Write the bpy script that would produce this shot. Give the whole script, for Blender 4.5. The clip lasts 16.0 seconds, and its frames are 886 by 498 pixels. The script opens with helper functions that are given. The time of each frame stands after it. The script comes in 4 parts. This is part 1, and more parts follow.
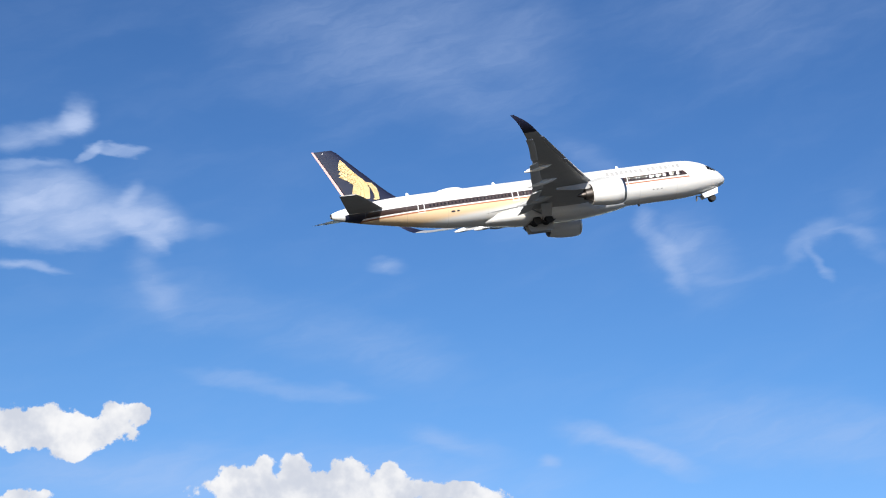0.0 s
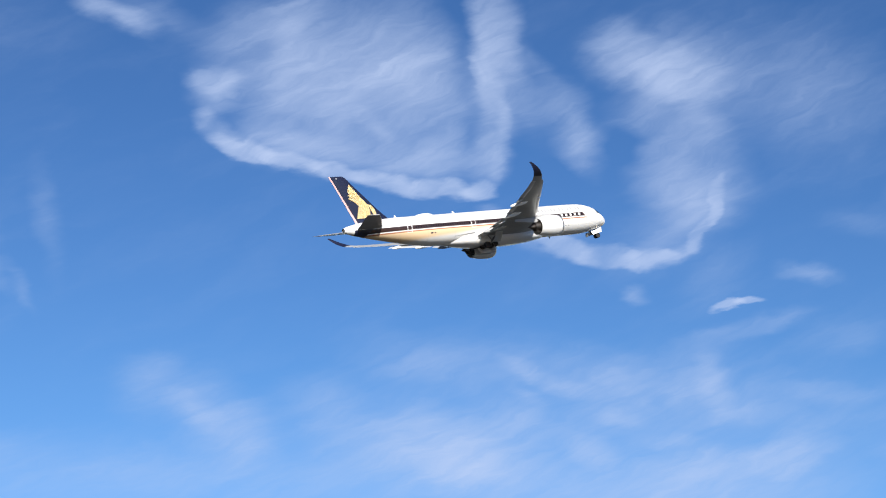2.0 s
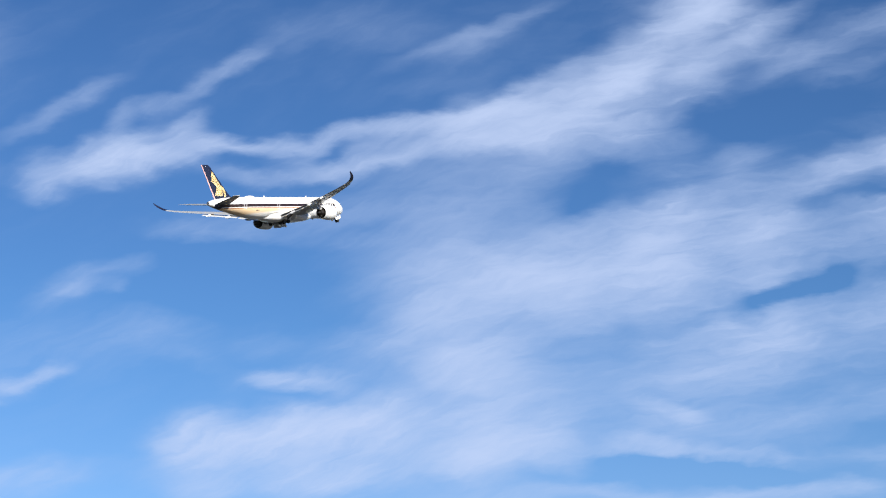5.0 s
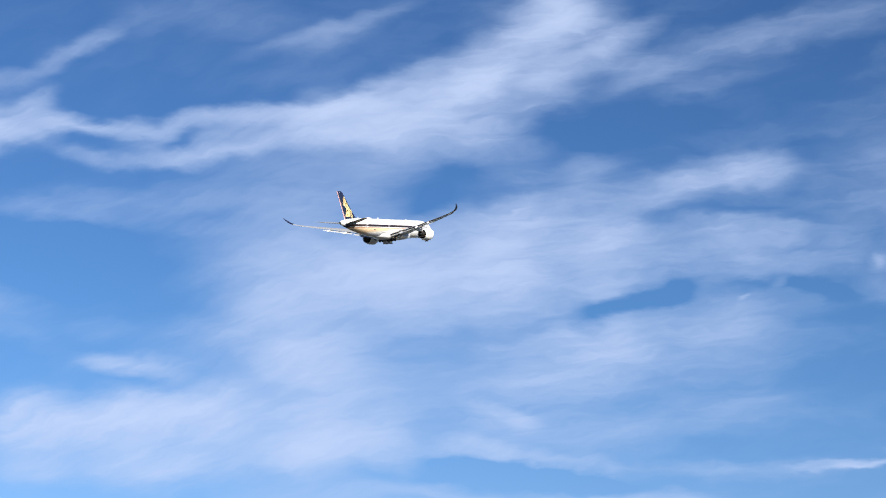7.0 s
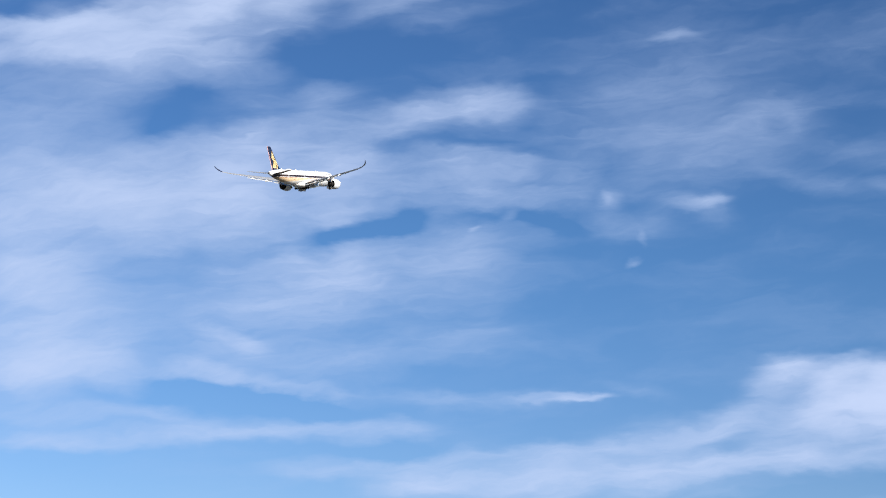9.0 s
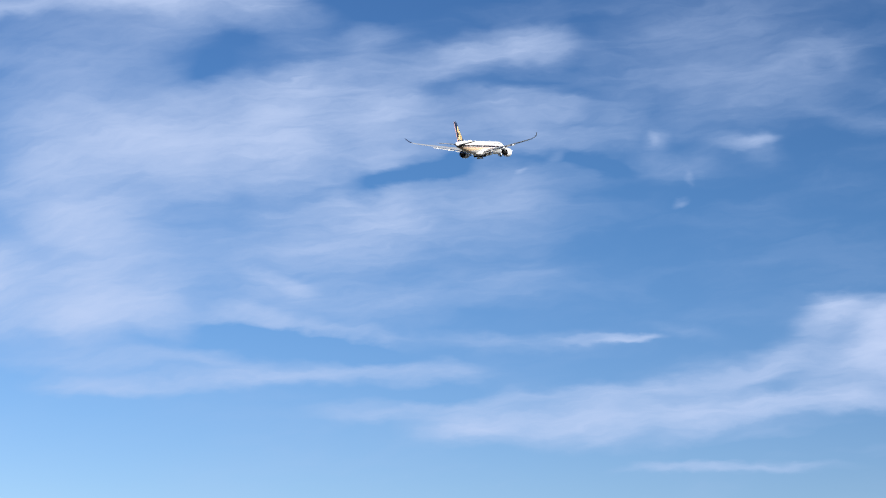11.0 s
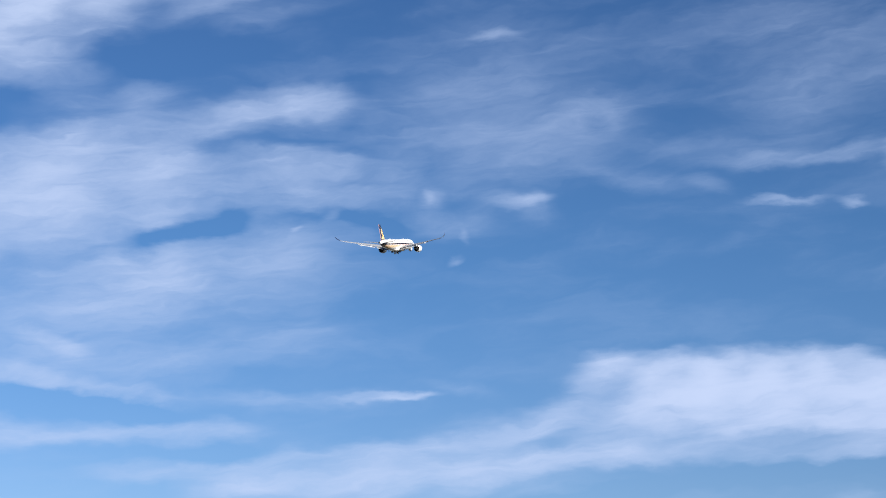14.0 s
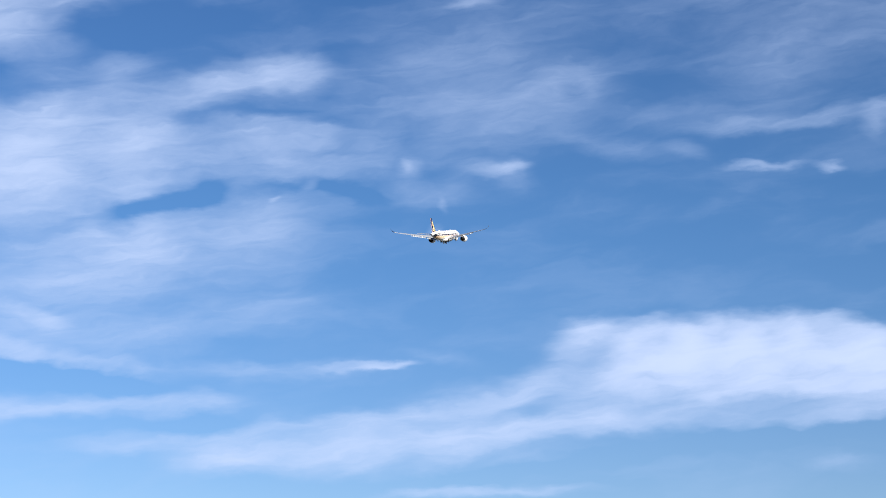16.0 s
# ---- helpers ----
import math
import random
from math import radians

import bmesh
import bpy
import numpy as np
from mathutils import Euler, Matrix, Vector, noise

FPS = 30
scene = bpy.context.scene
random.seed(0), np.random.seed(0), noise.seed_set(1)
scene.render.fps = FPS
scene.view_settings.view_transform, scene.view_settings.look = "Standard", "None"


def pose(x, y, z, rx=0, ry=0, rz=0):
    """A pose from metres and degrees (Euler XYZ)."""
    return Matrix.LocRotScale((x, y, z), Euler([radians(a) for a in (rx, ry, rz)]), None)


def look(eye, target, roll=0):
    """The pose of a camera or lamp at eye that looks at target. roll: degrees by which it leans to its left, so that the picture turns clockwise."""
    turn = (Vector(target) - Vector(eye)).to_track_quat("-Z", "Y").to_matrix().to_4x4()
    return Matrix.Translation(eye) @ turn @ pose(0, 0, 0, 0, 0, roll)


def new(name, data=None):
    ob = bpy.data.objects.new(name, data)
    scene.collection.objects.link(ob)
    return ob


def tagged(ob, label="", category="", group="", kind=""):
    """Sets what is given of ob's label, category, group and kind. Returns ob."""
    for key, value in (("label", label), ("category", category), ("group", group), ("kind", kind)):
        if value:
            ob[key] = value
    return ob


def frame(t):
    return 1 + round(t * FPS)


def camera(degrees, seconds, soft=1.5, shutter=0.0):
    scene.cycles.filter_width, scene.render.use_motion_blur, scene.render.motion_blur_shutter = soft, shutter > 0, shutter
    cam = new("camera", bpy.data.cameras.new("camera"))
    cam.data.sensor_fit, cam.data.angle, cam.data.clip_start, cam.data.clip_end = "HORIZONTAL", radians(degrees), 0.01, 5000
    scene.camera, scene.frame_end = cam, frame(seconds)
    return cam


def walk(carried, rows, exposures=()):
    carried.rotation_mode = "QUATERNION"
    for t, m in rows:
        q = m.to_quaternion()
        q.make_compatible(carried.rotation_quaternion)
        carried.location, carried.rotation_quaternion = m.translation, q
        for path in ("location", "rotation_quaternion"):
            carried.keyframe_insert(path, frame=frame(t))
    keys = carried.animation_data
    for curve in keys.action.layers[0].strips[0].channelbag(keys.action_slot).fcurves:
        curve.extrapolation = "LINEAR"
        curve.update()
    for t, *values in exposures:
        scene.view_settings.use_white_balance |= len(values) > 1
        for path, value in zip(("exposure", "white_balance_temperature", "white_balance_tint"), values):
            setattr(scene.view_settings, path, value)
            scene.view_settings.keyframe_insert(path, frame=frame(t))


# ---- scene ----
SCALE = 0.465

# ---- camera ----
cam = camera(21.303, 16.0, soft=1.1)
walk(cam, [
    (0.0, pose(-63.772, -155.572, 106.990, 106.1046, -1.4998, -15.6529)),
    (0.5, pose(-82.952, -156.595, 103.931, 107.1910, -0.9968, -21.2690)),
    (1.0, pose(-102.109, -157.590, 100.797, 107.3546, -0.5206, -26.5748)),
    (1.5, pose(-121.193, -158.570, 97.624, 107.1197, -0.1512, -31.9282)),
    (2.0, pose(-140.247, -159.497, 94.426, 106.8741, 1.0034, -36.9351)),
    (2.5, pose(-159.301, -160.330, 91.169, 106.4937, 1.5161, -42.0476)),
    (3.0, pose(-178.325, -161.083, 87.825, 106.0992, 1.2483, -46.8655)),
    (3.5, pose(-197.318, -161.758, 84.383, 105.8077, 1.2194, -51.2093)),
    (4.0, pose(-216.293, -162.380, 80.887, 105.5220, 1.4158, -54.9638)),
    (4.5, pose(-235.249, -162.981, 77.365, 105.3202, 1.2542, -57.9994)),
    (4.7, pose(-242.831, -163.219, 75.953, 105.2058, 1.5666, -58.7842)),
    (6.8, pose(-322.479, -165.248, 60.663, 105.0877, -0.8619, -63.3397)),
    (7.0, pose(-330.072, -165.421, 59.150, 105.0349, -0.7668, -63.9483)),
    (7.5, pose(-349.066, -165.834, 55.364, 104.7967, -0.7956, -66.0163)),
    (8.0, pose(-368.096, -166.210, 51.595, 104.4103, -1.0932, -68.2994)),
    (8.5, pose(-387.147, -166.583, 47.842, 103.9951, -1.2169, -70.0270)),
    (9.0, pose(-406.222, -166.958, 44.114, 103.3569, -1.1428, -70.7581)),
    (9.5, pose(-425.339, -167.317, 40.431, 102.5556, -0.8653, -70.5386)),
    (9.7, pose(-432.993, -167.461, 38.969, 102.2424, -0.7492, -70.1977)),
    (11.8, pose(-514.235, -169.005, 25.007, 101.9687, -0.9693, -69.4265)),
    (12.0, pose(-522.012, -169.138, 23.775, 102.1584, -0.8864, -69.8376)),
    (12.5, pose(-541.463, -169.466, 20.717, 102.4933, -0.9248, -71.1469)),
    (13.0, pose(-560.925, -169.804, 17.699, 102.7992, -0.1543, -72.2641)),
    (13.5, pose(-580.394, -170.180, 14.738, 103.1085, -0.1544, -73.5713)),
    (14.0, pose(-599.883, -170.548, 11.830, 103.3752, 0.3343, -74.8397)),
    (14.5, pose(-619.399, -170.877, 8.970, 103.5124, 0.9759, -75.9398)),
    (15.0, pose(-638.941, -171.156, 6.153, 103.4986, 1.0336, -76.9457)),
    (15.5, pose(-658.497, -171.407, 3.350, 103.1892, 0.6821, -77.1978)),
    (16.0, pose(-678.058, -171.649, 0.551, 102.6124, 1.0099, -75.2184)),
], exposures=[(0.0, 0.57), (0.5, 0.67), (1.0, 0.64), (1.5, 0.58), (4.5, 0.60), (7.0, 0.66), (9.5, 0.60), (12.5, 0.56), (14.0, 0.62), (14.5, 0.66), (15.5, 0.79), (16.0, 0.77)])

# ---- world and sun ----
SUN_AZ, SUN_EL = radians(-116), radians(24)
sun_way = Vector((math.cos(SUN_EL) * math.cos(SUN_AZ), math.cos(SUN_EL) * math.sin(SUN_AZ), math.sin(SUN_EL)))
sun = new("sun", bpy.data.lights.new("sun", "SUN"))
sun.data.energy, sun.data.angle, sun.data.color = 5.0, radians(0.53), (1.0, 0.95, 0.87)
sun.matrix_world = look(sun_way * 1000, (0, 0, 0))

# cloud streaks: half width (degrees), thickness, then azimuth and elevation along the streak
tuft_streaks = [
    (0.27, 0.40, (86.05, 18.10), (85.22, 18.27), (84.54, 18.52), (84.07, 18.87)),
    (0.35, 0.40, (84.34, 18.71), (84.07, 18.87)),
    (0.11, 0.30, (86.00, 17.53), (85.18, 17.67), (84.33, 17.66)),
    (0.46, 0.38, (85.96, 17.02), (84.71, 17.05), (83.72, 16.99)),
    (0.46, 0.36, (85.90, 16.35), (84.38, 16.49), (82.84, 16.57), (81.56, 16.48)),
    (0.18, 0.30, (85.86, 15.88), (84.47, 15.80), (83.22, 15.93)),
    (0.24, 0.35, (82.52, 16.04), (81.87, 15.81)),
    (0.16, 0.25, (82.93, 16.77), (82.53, 17.20)),
    (0.12, 0.35, (85.81, 15.27), (85.12, 15.25), (84.35, 15.17)),
    (0.33, 0.12, (82.57, 15.63), (82.10, 14.98), (81.43, 14.33)),
    (0.18, 0.10, (81.41, 16.32), (80.42, 16.30)),
    (0.15, 0.24, (76.54, 15.70), (75.80, 15.68))]
tuft_streaks_b = [
    (0.67, 0.09, (82.43, 14.68), (79.46, 14.29), (76.61, 13.86), (74.47, 13.10)),
    (0.18, 0.13, (80.78, 12.86), (78.67, 12.55), (76.70, 12.42)),
    (0.24, 0.20, (75.27, 11.57), (73.58, 11.27)),
    (0.23, 0.24, (71.64, 11.72), (70.24, 11.40), (68.58, 10.90)),
    (0.16, 0.20, (72.25, 10.96), (71.84, 10.94)),
    (0.68, 0.20, (85.40, 10.17), (79.95, 10.31), (73.01, 10.40)),
    (1.79, 0.10, (79.84, 21.39), (75.44, 21.44), (72.49, 20.96)),
    (0.27, 0.09, (71.73, 18.71), (70.28, 18.03)),
    (1.49, 0.05, (79.05, 20.34), (74.69, 20.92), (71.02, 20.01))]
crisp_tuft = [
    (0.11, 0.35, (83.92, 17.79), (83.59, 18.10), (82.66, 18.11)),
    (0.16, 0.18, (85.94, 16.72), (85.09, 16.66), (84.27, 16.85)),
    (0.27, 0.24, (85.88, 16.05), (84.22, 16.23), (82.83, 16.35), (81.69, 16.31)),
    (0.19, 0.16, (84.33, 18.62), (84.00, 18.83)),
    (0.12, 0.14, (82.21, 15.99), (81.83, 15.79))]
hook_streaks = [
    (0.25, 0.20, (69.84, 17.08), (69.42, 16.46), (68.99, 15.78), (68.78, 15.23)),
    (0.37, 0.07, (68.99, 16.73), (68.49, 15.78)),
    (0.12, 0.05, (68.71, 15.43), (67.44, 15.42), (66.18, 15.62), (65.89, 16.16)),
    (0.21, 0.16, (65.96, 16.03), (65.60, 16.50), (64.90, 16.75)),
    (0.10, 0.20, (65.61, 16.16), (65.34, 15.61), (65.07, 15.39)),
    (0.21, 0.12, (64.49, 16.54), (63.70, 15.85)),
    (0.45, 0.07, (64.75, 17.36), (64.06, 16.94)),
    (0.95, 0.05, (73.14, 16.97), (70.28, 18.10))]
heap_towers = [
    (0.41, 1.00, (85.50, 11.37), (84.96, 11.51)),
    (0.33, 1.00, (84.56, 11.59), (84.29, 11.56)),
    (0.35, 1.00, (84.00, 11.33), (83.46, 11.47)),
    (0.30, 1.00, (82.92, 11.66), (82.59, 11.79)),
    (0.22, 1.00, (82.32, 11.86), (82.04, 11.79)),
    (0.35, 1.00, (85.47, 11.04), (82.76, 11.33)),
    (0.24, 0.80, (84.09, 10.78), (83.42, 10.89)),
    (0.35, 1.00, (80.01, 10.20), (79.54, 10.39)),
    (0.30, 1.00, (79.27, 10.55), (78.92, 10.60)),
    (0.30, 1.00, (78.51, 10.62), (78.03, 10.72)),
    (0.30, 1.00, (77.46, 10.55), (76.64, 10.68)),
    (0.27, 1.00, (76.22, 10.62), (75.73, 10.58)),
    (0.33, 1.00, (79.93, 10.02), (75.58, 10.23)),
    (0.19, 0.80, (74.95, 10.27), (73.28, 10.18)),
    (0.14, 0.80, (85.36, 9.64), (84.08, 9.73))]
heap_towers_b = [
    (0.61, 1.00, (79.62, 9.24), (73.68, 9.43))]
swirl_streaks = [
    (0.27, 0.32, (62.05, 22.83), (61.16, 22.58), (60.26, 22.25)),
    (0.34, 0.12, (60.87, 22.92), (59.38, 22.33)),
    (0.52, 0.30, (58.99, 20.63), (58.48, 20.70)),
    (0.22, 0.25, (59.36, 20.97), (58.63, 20.77), (58.04, 21.11)),
    (0.46, 0.28, (57.89, 19.63), (56.44, 19.33), (54.99, 19.07), (53.25, 18.96), (52.10, 18.98)),
    (0.41, 0.36, (51.39, 23.03), (51.43, 21.95), (51.49, 20.87), (51.42, 20.05), (51.30, 19.22), (51.75, 18.62)),
    (0.27, 0.22, (50.85, 22.60), (50.85, 20.98)),
    (1.15, 0.30, (58.49, 21.79), (56.42, 21.52), (54.95, 21.64), (52.74, 22.00)),
    (1.02, 0.30, (57.31, 20.36), (54.97, 20.27), (52.35, 20.35)),
    (0.49, 0.15, (57.16, 22.34), (55.67, 22.94)),
    (0.18, 0.14, (57.16, 20.36), (55.55, 20.90))]
swirl_streaks_b = [
    (0.24, 0.15, (54.96, 20.96), (54.07, 21.35)),
    (0.18, 0.16, (54.75, 20.20), (54.03, 19.71)),
    (0.24, 0.12, (57.01, 21.93), (56.42, 22.34)),
    (0.30, -0.05, (52.28, 22.79), (52.18, 21.02)),
    (0.24, -0.10, (57.60, 20.98), (57.16, 21.52)),
    (0.22, -0.10, (56.43, 19.88), (55.56, 20.07)),
    (0.34, -0.10, (53.52, 19.97), (52.36, 19.80)),
    (0.22, 0.22, (59.14, 20.22), (58.77, 19.88), (57.89, 19.44)),
    (0.19, 0.14, (51.76, 22.78), (51.71, 21.42), (51.60, 20.05)),
    (0.16, 0.16, (51.25, 20.58), (51.08, 19.49), (51.40, 18.54))]
crisp_swirl = [
    (0.18, 0.34, (58.26, 19.50), (57.16, 19.13), (56.00, 18.84), (54.85, 18.60), (53.55, 18.40), (52.12, 18.26), (51.55, 18.29))]
veil_streaks = [
    (0.75, 0.20, (60.70, 13.54), (59.29, 13.42), (58.16, 12.74), (57.18, 12.20)),
    (0.30, 0.20, (59.43, 13.28), (58.37, 12.58)),
    (0.75, 0.18, (56.47, 13.29), (55.08, 12.60), (52.99, 12.16), (51.62, 11.73)),
    (0.82, 0.16, (68.96, 11.96), (63.45, 11.59), (57.88, 11.38), (50.94, 11.31)),
    (0.34, 0.15, (53.69, 11.77), (52.18, 11.44)),
    (1.49, 0.06, (69.59, 22.04), (63.79, 21.96)),
    (0.75, 0.12, (69.24, 16.67), (67.77, 15.25)),
    (0.30, 0.10, (62.95, 18.43), (62.61, 16.52)),
    (0.16, 0.10, (65.58, 16.29), (64.75, 16.60), (63.60, 16.36), (63.15, 15.41)),
    (0.54, 0.10, (55.05, 14.37), (52.24, 14.06), (49.45, 14.25))]
curl_streaks = [
    (0.27, 0.25, (51.81, 17.68), (51.38, 17.32), (50.25, 17.12)),
    (0.42, 0.21, (50.68, 17.43), (49.25, 17.00)),
    (0.70, 0.15, (48.26, 16.71), (45.97, 17.39), (45.52, 18.76)),
    (0.48, 0.27, (49.72, 20.64), (49.28, 19.70), (49.02, 18.75)),
    (0.63, 0.23, (51.03, 21.29), (50.21, 19.82)),
    (0.66, 0.32, (48.71, 21.75), (47.55, 21.35), (46.52, 20.68), (45.65, 20.51)),
    (0.39, 0.23, (47.84, 21.28), (46.74, 20.54)),
    (0.88, 0.21, (47.83, 20.12), (46.53, 19.45), (45.66, 19.17)),
    (0.70, 0.23, (47.40, 18.63), (46.82, 18.08), (45.96, 17.80)),
    (1.46, 0.11, (45.35, 21.08), (43.61, 20.38), (42.46, 19.67)),
    (0.20, 0.23, (48.25, 15.68), (47.68, 15.60)),
    (0.20, 0.19, (44.12, 16.00), (43.05, 15.85))]
curl_streaks_b = [
    (0.22, 0.15, (46.55, 14.38), (44.85, 14.70), (43.71, 15.03)),
    (0.49, 0.11, (46.55, 15.47), (45.12, 16.42)),
    (1.02, 0.16, (53.61, 21.20), (52.44, 20.44)),
    (0.68, 0.12, (52.84, 19.34), (52.01, 20.05)),
    (0.39, -0.11, (51.87, 20.32), (51.49, 19.38)),
    (0.49, -0.12, (50.27, 18.59), (49.69, 17.92)),
    (0.36, -0.12, (48.27, 19.44), (47.69, 18.90)),
    (0.61, 0.14, (47.25, 21.63), (45.94, 21.36), (44.77, 20.67)),
    (0.41, 0.12, (45.95, 19.86), (45.37, 19.03)),
    (0.22, 0.12, (48.42, 21.21), (47.98, 20.67)),
    (0.22, 0.10, (50.46, 21.71), (49.72, 20.92))]
crisp_curl = [
    (0.18, 0.22, (50.25, 17.07), (49.11, 16.65), (47.83, 16.46), (46.83, 16.49)),
    (0.08, 0.40, (45.98, 15.21), (45.41, 15.27), (44.89, 15.32)),
    (0.14, 0.16, (47.26, 16.46), (46.40, 16.73), (45.89, 17.46), (45.70, 18.21)),
    (0.11, 0.10, (51.90, 21.47), (51.76, 20.73))]
fleck_streaks = [
    (0.19, 0.17, (51.18, 14.09), (50.34, 13.69), (49.22, 13.29)),
    (0.61, 0.20, (49.64, 13.80), (47.82, 13.42), (45.99, 13.58)),
    (0.35, 0.22, (46.27, 13.96), (45.97, 12.80)),
    (0.38, 0.16, (51.71, 12.86), (50.18, 12.57)),
    (0.32, 0.24, (49.62, 12.06), (48.72, 11.63)),
    (0.75, 0.20, (53.74, 12.29), (51.00, 11.78)),
    (0.30, 0.27, (47.12, 11.37), (45.17, 11.62), (43.49, 11.73)),
    (0.25, 0.17, (44.03, 13.11), (42.62, 13.00)),
    (0.75, 0.20, (49.61, 10.84), (44.07, 10.79)),
    (0.16, 0.26, (41.25, 11.82), (40.40, 12.13), (39.52, 12.32)),
    (0.32, 0.14, (41.96, 11.56), (40.55, 11.87)),
    (0.28, 0.14, (39.75, 14.37), (38.33, 14.66), (37.12, 14.84)),
    (0.25, 0.11, (40.48, 13.85), (39.05, 14.21)),
    (0.41, 0.10, (43.72, 14.27), (41.88, 14.44))]
fleck_streaks_b = [
    (0.25, -0.10, (47.68, 13.08), (47.26, 13.15)),
    (0.32, 0.09, (37.15, 15.50), (35.89, 15.44)),
    (0.54, 0.10, (38.39, 13.23), (36.30, 13.14)),
    (1.29, 0.14, (53.77, 13.23), (48.24, 12.74), (42.64, 12.26)),
    (0.82, 0.13, (53.70, 11.08), (49.61, 10.97), (44.76, 10.80)),
    (0.75, 0.10, (36.27, 13.68), (31.84, 13.97)),
    (0.24, 0.20, (34.98, 11.96), (32.78, 12.07)),
    (0.68, 0.10, (41.93, 12.66), (37.70, 12.93)),
    (0.16, 0.15, (49.07, 12.74), (47.96, 12.60)),
    (0.14, 0.12, (51.03, 13.41), (50.47, 13.14)),
    (0.19, 0.14, (46.00, 12.59), (44.88, 12.71)),
    (0.16, 0.14, (47.68, 12.06), (46.56, 11.98)),
    (0.16, 0.16, (44.90, 11.21), (43.78, 11.33)),
    (0.19, 0.14, (52.22, 11.50), (51.26, 11.37))]
plume_streaks = [
    (0.22, 0.17, (41.38, 17.75), (39.98, 18.49), (38.35, 19.22)),
    (0.22, 0.20, (38.55, 18.04), (38.13, 18.52), (36.84, 18.80), (35.68, 19.49), (34.74, 19.87)),
    (0.20, 0.15, (37.98, 17.95), (36.84, 18.31), (36.12, 18.48)),
    (0.51, 0.47, (40.65, 16.84), (39.53, 17.11), (38.54, 17.40), (37.12, 17.60), (35.98, 17.71)),
    (0.51, 0.36, (39.39, 17.21), (37.69, 17.40)),
    (0.20, 0.19, (38.76, 17.94), (38.12, 17.73)),
    (0.22, 0.27, (37.26, 17.90), (36.40, 18.18)),
    (0.23, 0.44, (36.26, 17.77), (34.83, 17.68), (33.53, 17.75), (32.08, 18.09), (30.64, 18.16), (29.18, 18.34), (27.73, 18.61)),
    (0.20, 0.26, (35.98, 16.96), (34.83, 16.86), (33.40, 16.98), (31.96, 17.23), (30.51, 17.47), (29.07, 17.65), (27.63, 17.68))]
plume_streaks_b = [
    (0.27, 0.14, (32.81, 17.66), (30.65, 17.75), (29.20, 17.94)),
    (0.60, 0.52, (29.92, 17.98), (28.47, 18.23), (27.01, 18.51), (25.83, 19.09), (24.64, 19.84), (23.59, 20.59), (22.83, 21.21)),
    (0.51, 0.31, (27.76, 17.82), (25.60, 17.99), (24.13, 18.72), (22.65, 19.58), (21.60, 20.31)),
    (0.30, 0.22, (26.29, 18.68), (24.82, 19.17)),
    (0.41, 0.20, (23.90, 20.20), (22.58, 20.65)),
    (0.17, 0.10, (24.27, 18.80), (23.09, 19.40)),
    (0.19, -0.17, (33.25, 17.50), (32.45, 17.68)),
    (0.49, 0.08, (34.81, 20.17), (33.63, 20.57)),
    (0.30, 0.12, (30.15, 19.68), (28.23, 20.43)),
    (0.24, 0.06, (31.05, 19.02), (29.01, 19.23)),
    (0.34, 0.14, (37.12, 15.66), (33.70, 15.92), (31.40, 16.36)),
    (0.27, 0.12, (32.27, 15.89), (29.98, 16.22))]
plume_streaks_c = [
    (0.34, 0.12, (42.76, 17.19), (41.08, 16.97)),
    (0.27, 0.20, (38.12, 17.29), (36.83, 17.51)),
    (0.19, 0.16, (34.26, 17.29), (32.82, 17.28))]
drift_streaks = [
    (0.61, 0.38, (37.10, 10.47), (35.02, 10.59), (32.93, 10.69), (30.84, 10.78)),
    (0.48, 0.38, (36.82, 9.72), (32.95, 9.81), (30.17, 9.95), (28.08, 10.16)),
    (0.41, 0.24, (42.54, 9.51), (39.16, 9.80)),
    (0.19, 0.18, (34.87, 11.95), (33.75, 11.94), (32.64, 11.78)),
    (0.15, 0.26, (41.24, 11.81), (40.29, 12.02), (39.49, 12.26)),
    (0.11, 0.16, (41.78, 11.47), (41.10, 11.44)),
    (0.14, 0.10, (39.91, 14.13), (38.51, 14.22), (38.09, 14.29)),
    (0.27, 0.10, (35.99, 12.64), (33.60, 12.89)),
    (0.54, 0.16, (32.90, 12.61), (30.07, 13.09)),
    (0.34, 0.10, (34.05, 10.98), (30.82, 11.47))]
sweep_streaks = [
    (0.49, 0.10, (33.38, 20.56), (30.48, 20.42)),
    (0.19, 0.12, (31.18, 19.72), (29.02, 20.34), (27.28, 20.85)),
    (0.27, 0.24, (23.91, 19.15), (22.46, 19.72), (21.01, 20.52)),
    (0.43, 0.18, (21.74, 19.28), (19.57, 19.81), (17.41, 20.28), (15.01, 20.58)),
    (0.22, 0.12, (20.59, 18.81), (18.15, 19.30)),
    (0.43, 0.20, (33.22, 17.28), (31.10, 17.64), (28.95, 17.88), (26.79, 17.90)),
    (0.46, 0.18, (31.78, 16.82), (28.93, 17.06), (26.06, 17.39), (23.91, 17.67)),
    (0.61, 0.15, (30.61, 16.04), (27.48, 16.54)),
    (0.22, 0.09, (37.06, 15.60), (34.54, 15.47), (31.73, 15.43)),
    (0.46, 0.26, (24.61, 15.75), (23.19, 16.14), (21.76, 16.36), (20.33, 16.66)),
    (0.41, 0.14, (20.62, 16.56), (18.91, 16.87), (17.50, 16.90))]
